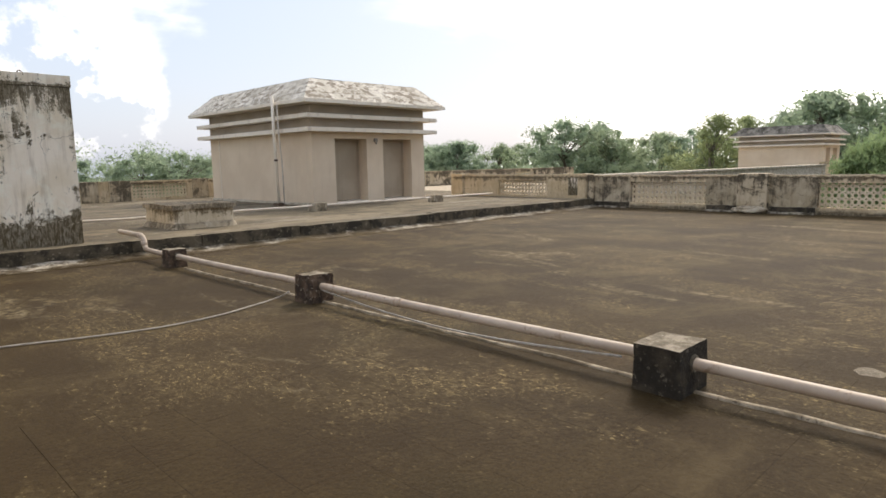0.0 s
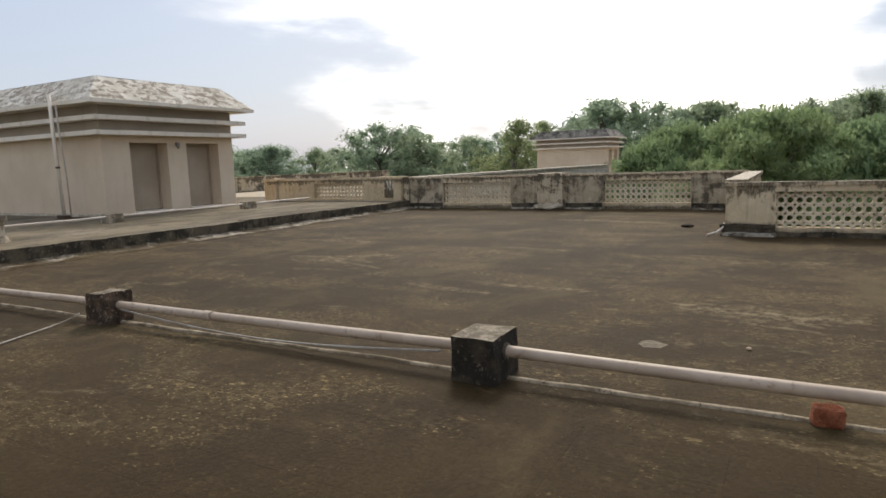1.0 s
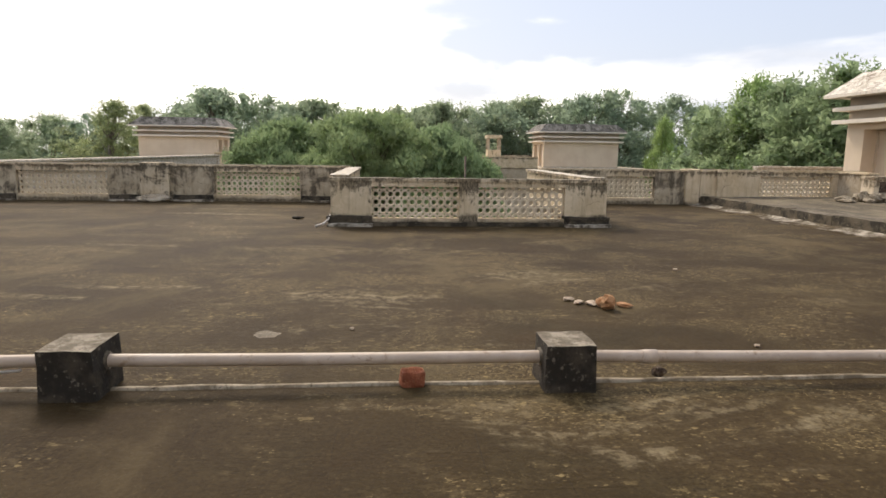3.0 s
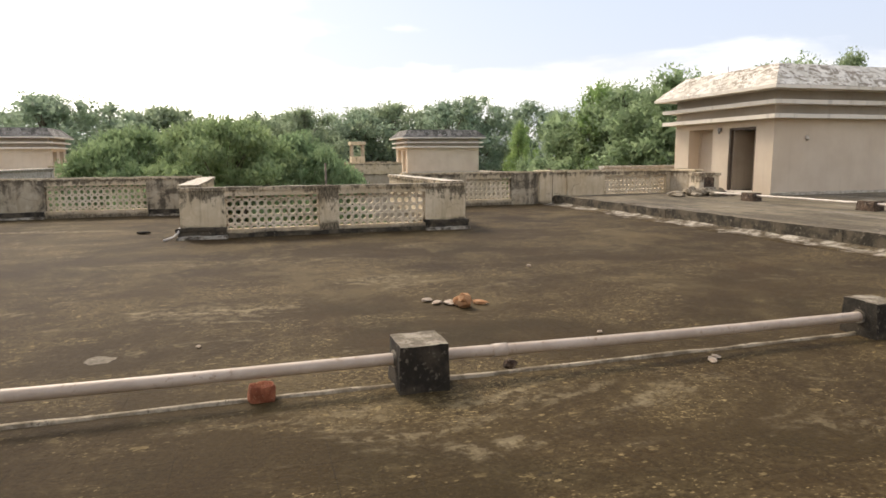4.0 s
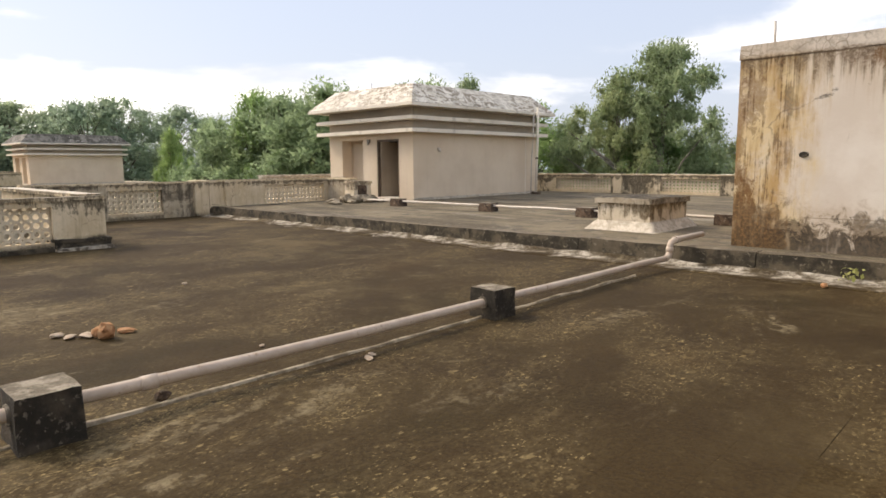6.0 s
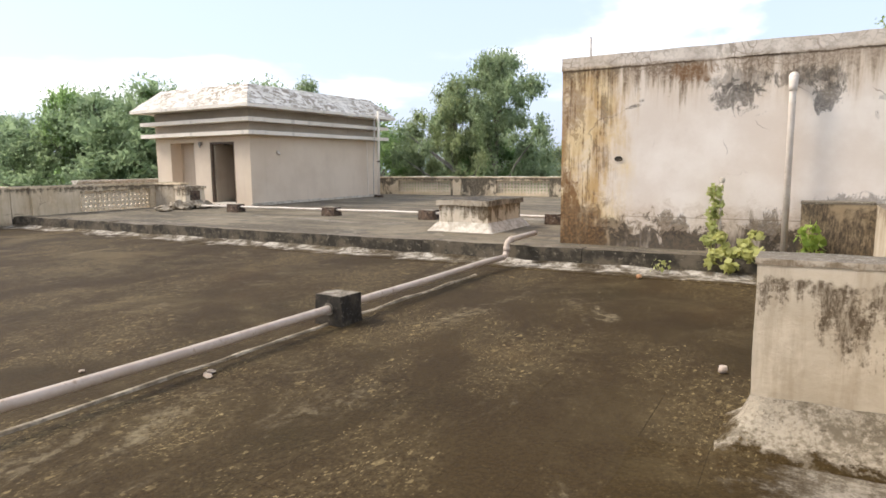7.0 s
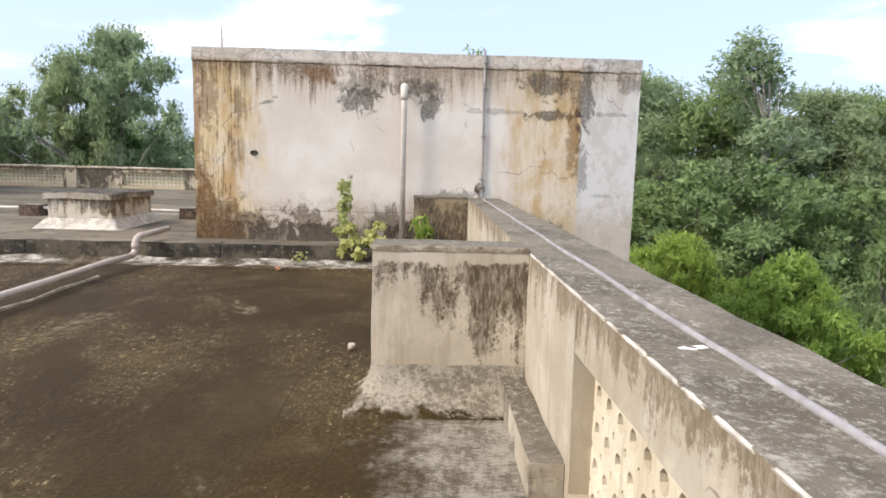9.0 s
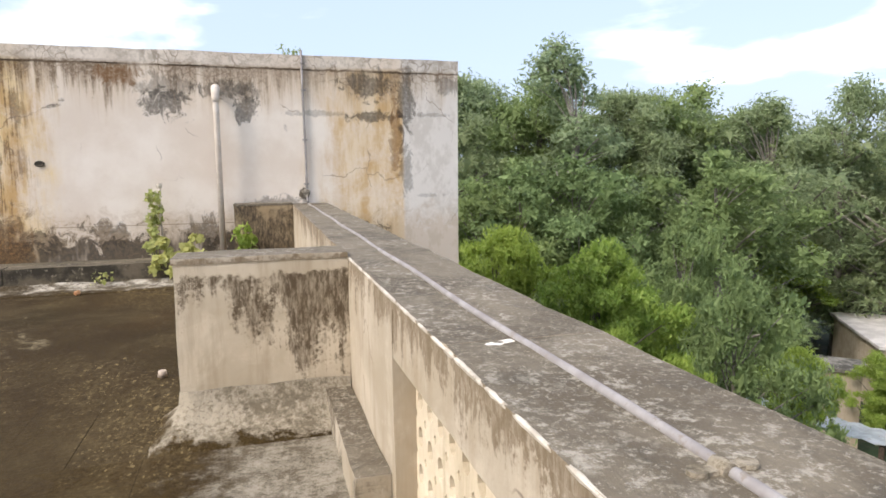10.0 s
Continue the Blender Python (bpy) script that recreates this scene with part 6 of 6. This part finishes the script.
weed((1.08, -9.55, 0.24), [[(0, 0, 0), (0.0, -0.06, 0.3), (0.02, -0.1, 0.55), (0.0, -0.12, 0.72), (0.02, -0.12, 0.88)], [(-0.02, 0, 0), (0.06, 0.03, 0.2), (0.04, -0.02, 0.42), (0.03, -0.06, 0.62)]], "climbing yellow-green vine on the tank wall", 3, 0.08, LEAF_VINE, 34)
weed((0.78, -9.4, 0.22), [[(0, 0, 0), (0.12, 0.05, 0.15), (0.2, 0.08, 0.3)], [(0, 0, 0), (-0.12, 0.06, 0.2), (-0.22, 0.04, 0.34)], [(0, 0, 0), (0.02, 0.14, 0.1), (0.05, 0.24, -0.05)], [(0, 0, 0), (-0.16, 0.12, 0.08), (-0.24, 0.18, 0.12)], [(0, 0, 0), (0.22, 0.12, 0.06), (0.3, 0.2, -0.02)]], "bushy weed with broad green leaves on the terrace edge", 4, 0.10, LEAF_VINE, 44)
weed((-0.05, -9.45, 0.2), [[(0, 0, 0), (0.05, 0, 0.2), (0.1, 0.02, 0.36)], [(0, 0, 0), (-0.08, 0.03, 0.18), (-0.12, 0.05, 0.34)], [(0, 0, 0), (0.0, 0.05, 0.22), (0.02, 0.05, 0.45)]], "small green weed beside the upright pipe", 5, 0.11, LEAF_BRIGHT, 12)
weed((1.72, -9.12, 0.05), [[(0, 0, 0), (0.04, 0.03, 0.08)], [(0, 0, 0), (-0.06, 0.03, 0.06)]], "tiny weed at the foot of the kerb", 6, 0.06, LEAF_VINE, 10)
weed((-0.80, -10.35, 3.10), [[(0, 0, 0), (0.05, 0, 0.12), (0.1, 0, 0.2)], [(0, 0, 0), (-0.06, 0, 0.1), (-0.12, 0.02, 0.16)]], "small dry weed on top of the tank wall", 7, 0.045, LEAF_NEAR, 22)

# ---- sheds on the ground beyond the west parapet ----
for x, y, w, d, h, turn, mat, lab in ((-26.0, -18.9, 5.6, 4.8, 2.6, 58, PALE_ROOF, "small shed with a pale flat roof among the trees"), (-18.6, -16.2, 1.2, 1.3, 2.8, 45, MOSS_ROOF, "small white-walled shed with a sheet roof")):
    root = thing("shed", (x, y, GROUND_Z), lab, "shed", turn=turn)
    part("wall", boxes((-w / 2, w / 2, -d / 2, d / 2, -0.2, h), step=0.6, wear=0.01), PLASTER, root)
    bm = bmesh.new()
    block(bm, -w / 2 - 0.15, w / 2 + 0.15, -d / 2 - 0.15, d / 2 + 0.15, h + 0.002, h + 0.12, 0.4, 0.02)
    part("roof", bm, mat, root)
root = thing("lean_to", (-15.7, -12.0, GROUND_Z), "low lean-to with a grey corrugated roof", "lean-to", turn=-66)
bm = bmesh.new()
rows = []
for i in range(61):
    x = -4.0 + 8.0 * i / 60
    rows.append([bm.verts.new((x, y, 2.3 + (y + 0.8) * 0.12 + 0.03 * math.sin(i * 1.57) + dz)) for y, dz in ((-0.8, 0), (0.8, 0), (0.8, 0.02), (-0.8, 0.02))])
for a, b in zip(rows, rows[1:]):
    for k in range(4):
        bm.faces.new((a[k], b[k], b[(k + 1) % 4], a[(k + 1) % 4]))
part("roof_sheet", bm, SHEET, root)
for x in (-3.7, 0.0, 3.7):
    bm = boxes((x - 0.06, x + 0.06, -0.7, -0.58, -0.1, 2.28))
    part("post", bm, METAL, root)
    bm = boxes((x - 0.06, x + 0.06, 0.58, 0.7, -0.1, 2.42))
    part("post", bm, METAL, root)

# ---- floor tiles: the scored squares of the screed nearest the walk ----
TILE = 0.37
bm = bmesh.new()
block(bm, 0.0003, TILE - 0.0003, 0.0003, TILE - 0.0003, -0.012, 0.001)
top = [e for e in bm.edges if all(v.co.z > 0 for v in e.verts)]
bmesh.ops.bevel(bm, geom=top, offset=0.0005, segments=1, affect="EDGES")
TILE_MESH = mesh_of("tile", bm, SCREED)
for i in range(2, 14):
    for j in range(-12, 12):
        ob = new("tile", TILE_MESH)
        ob.parent = floor
        ob.location = (i * TILE, j * TILE, 0.0005 * noise.noise(Vector((i * 1.7, j * 2.3, 0.4))))
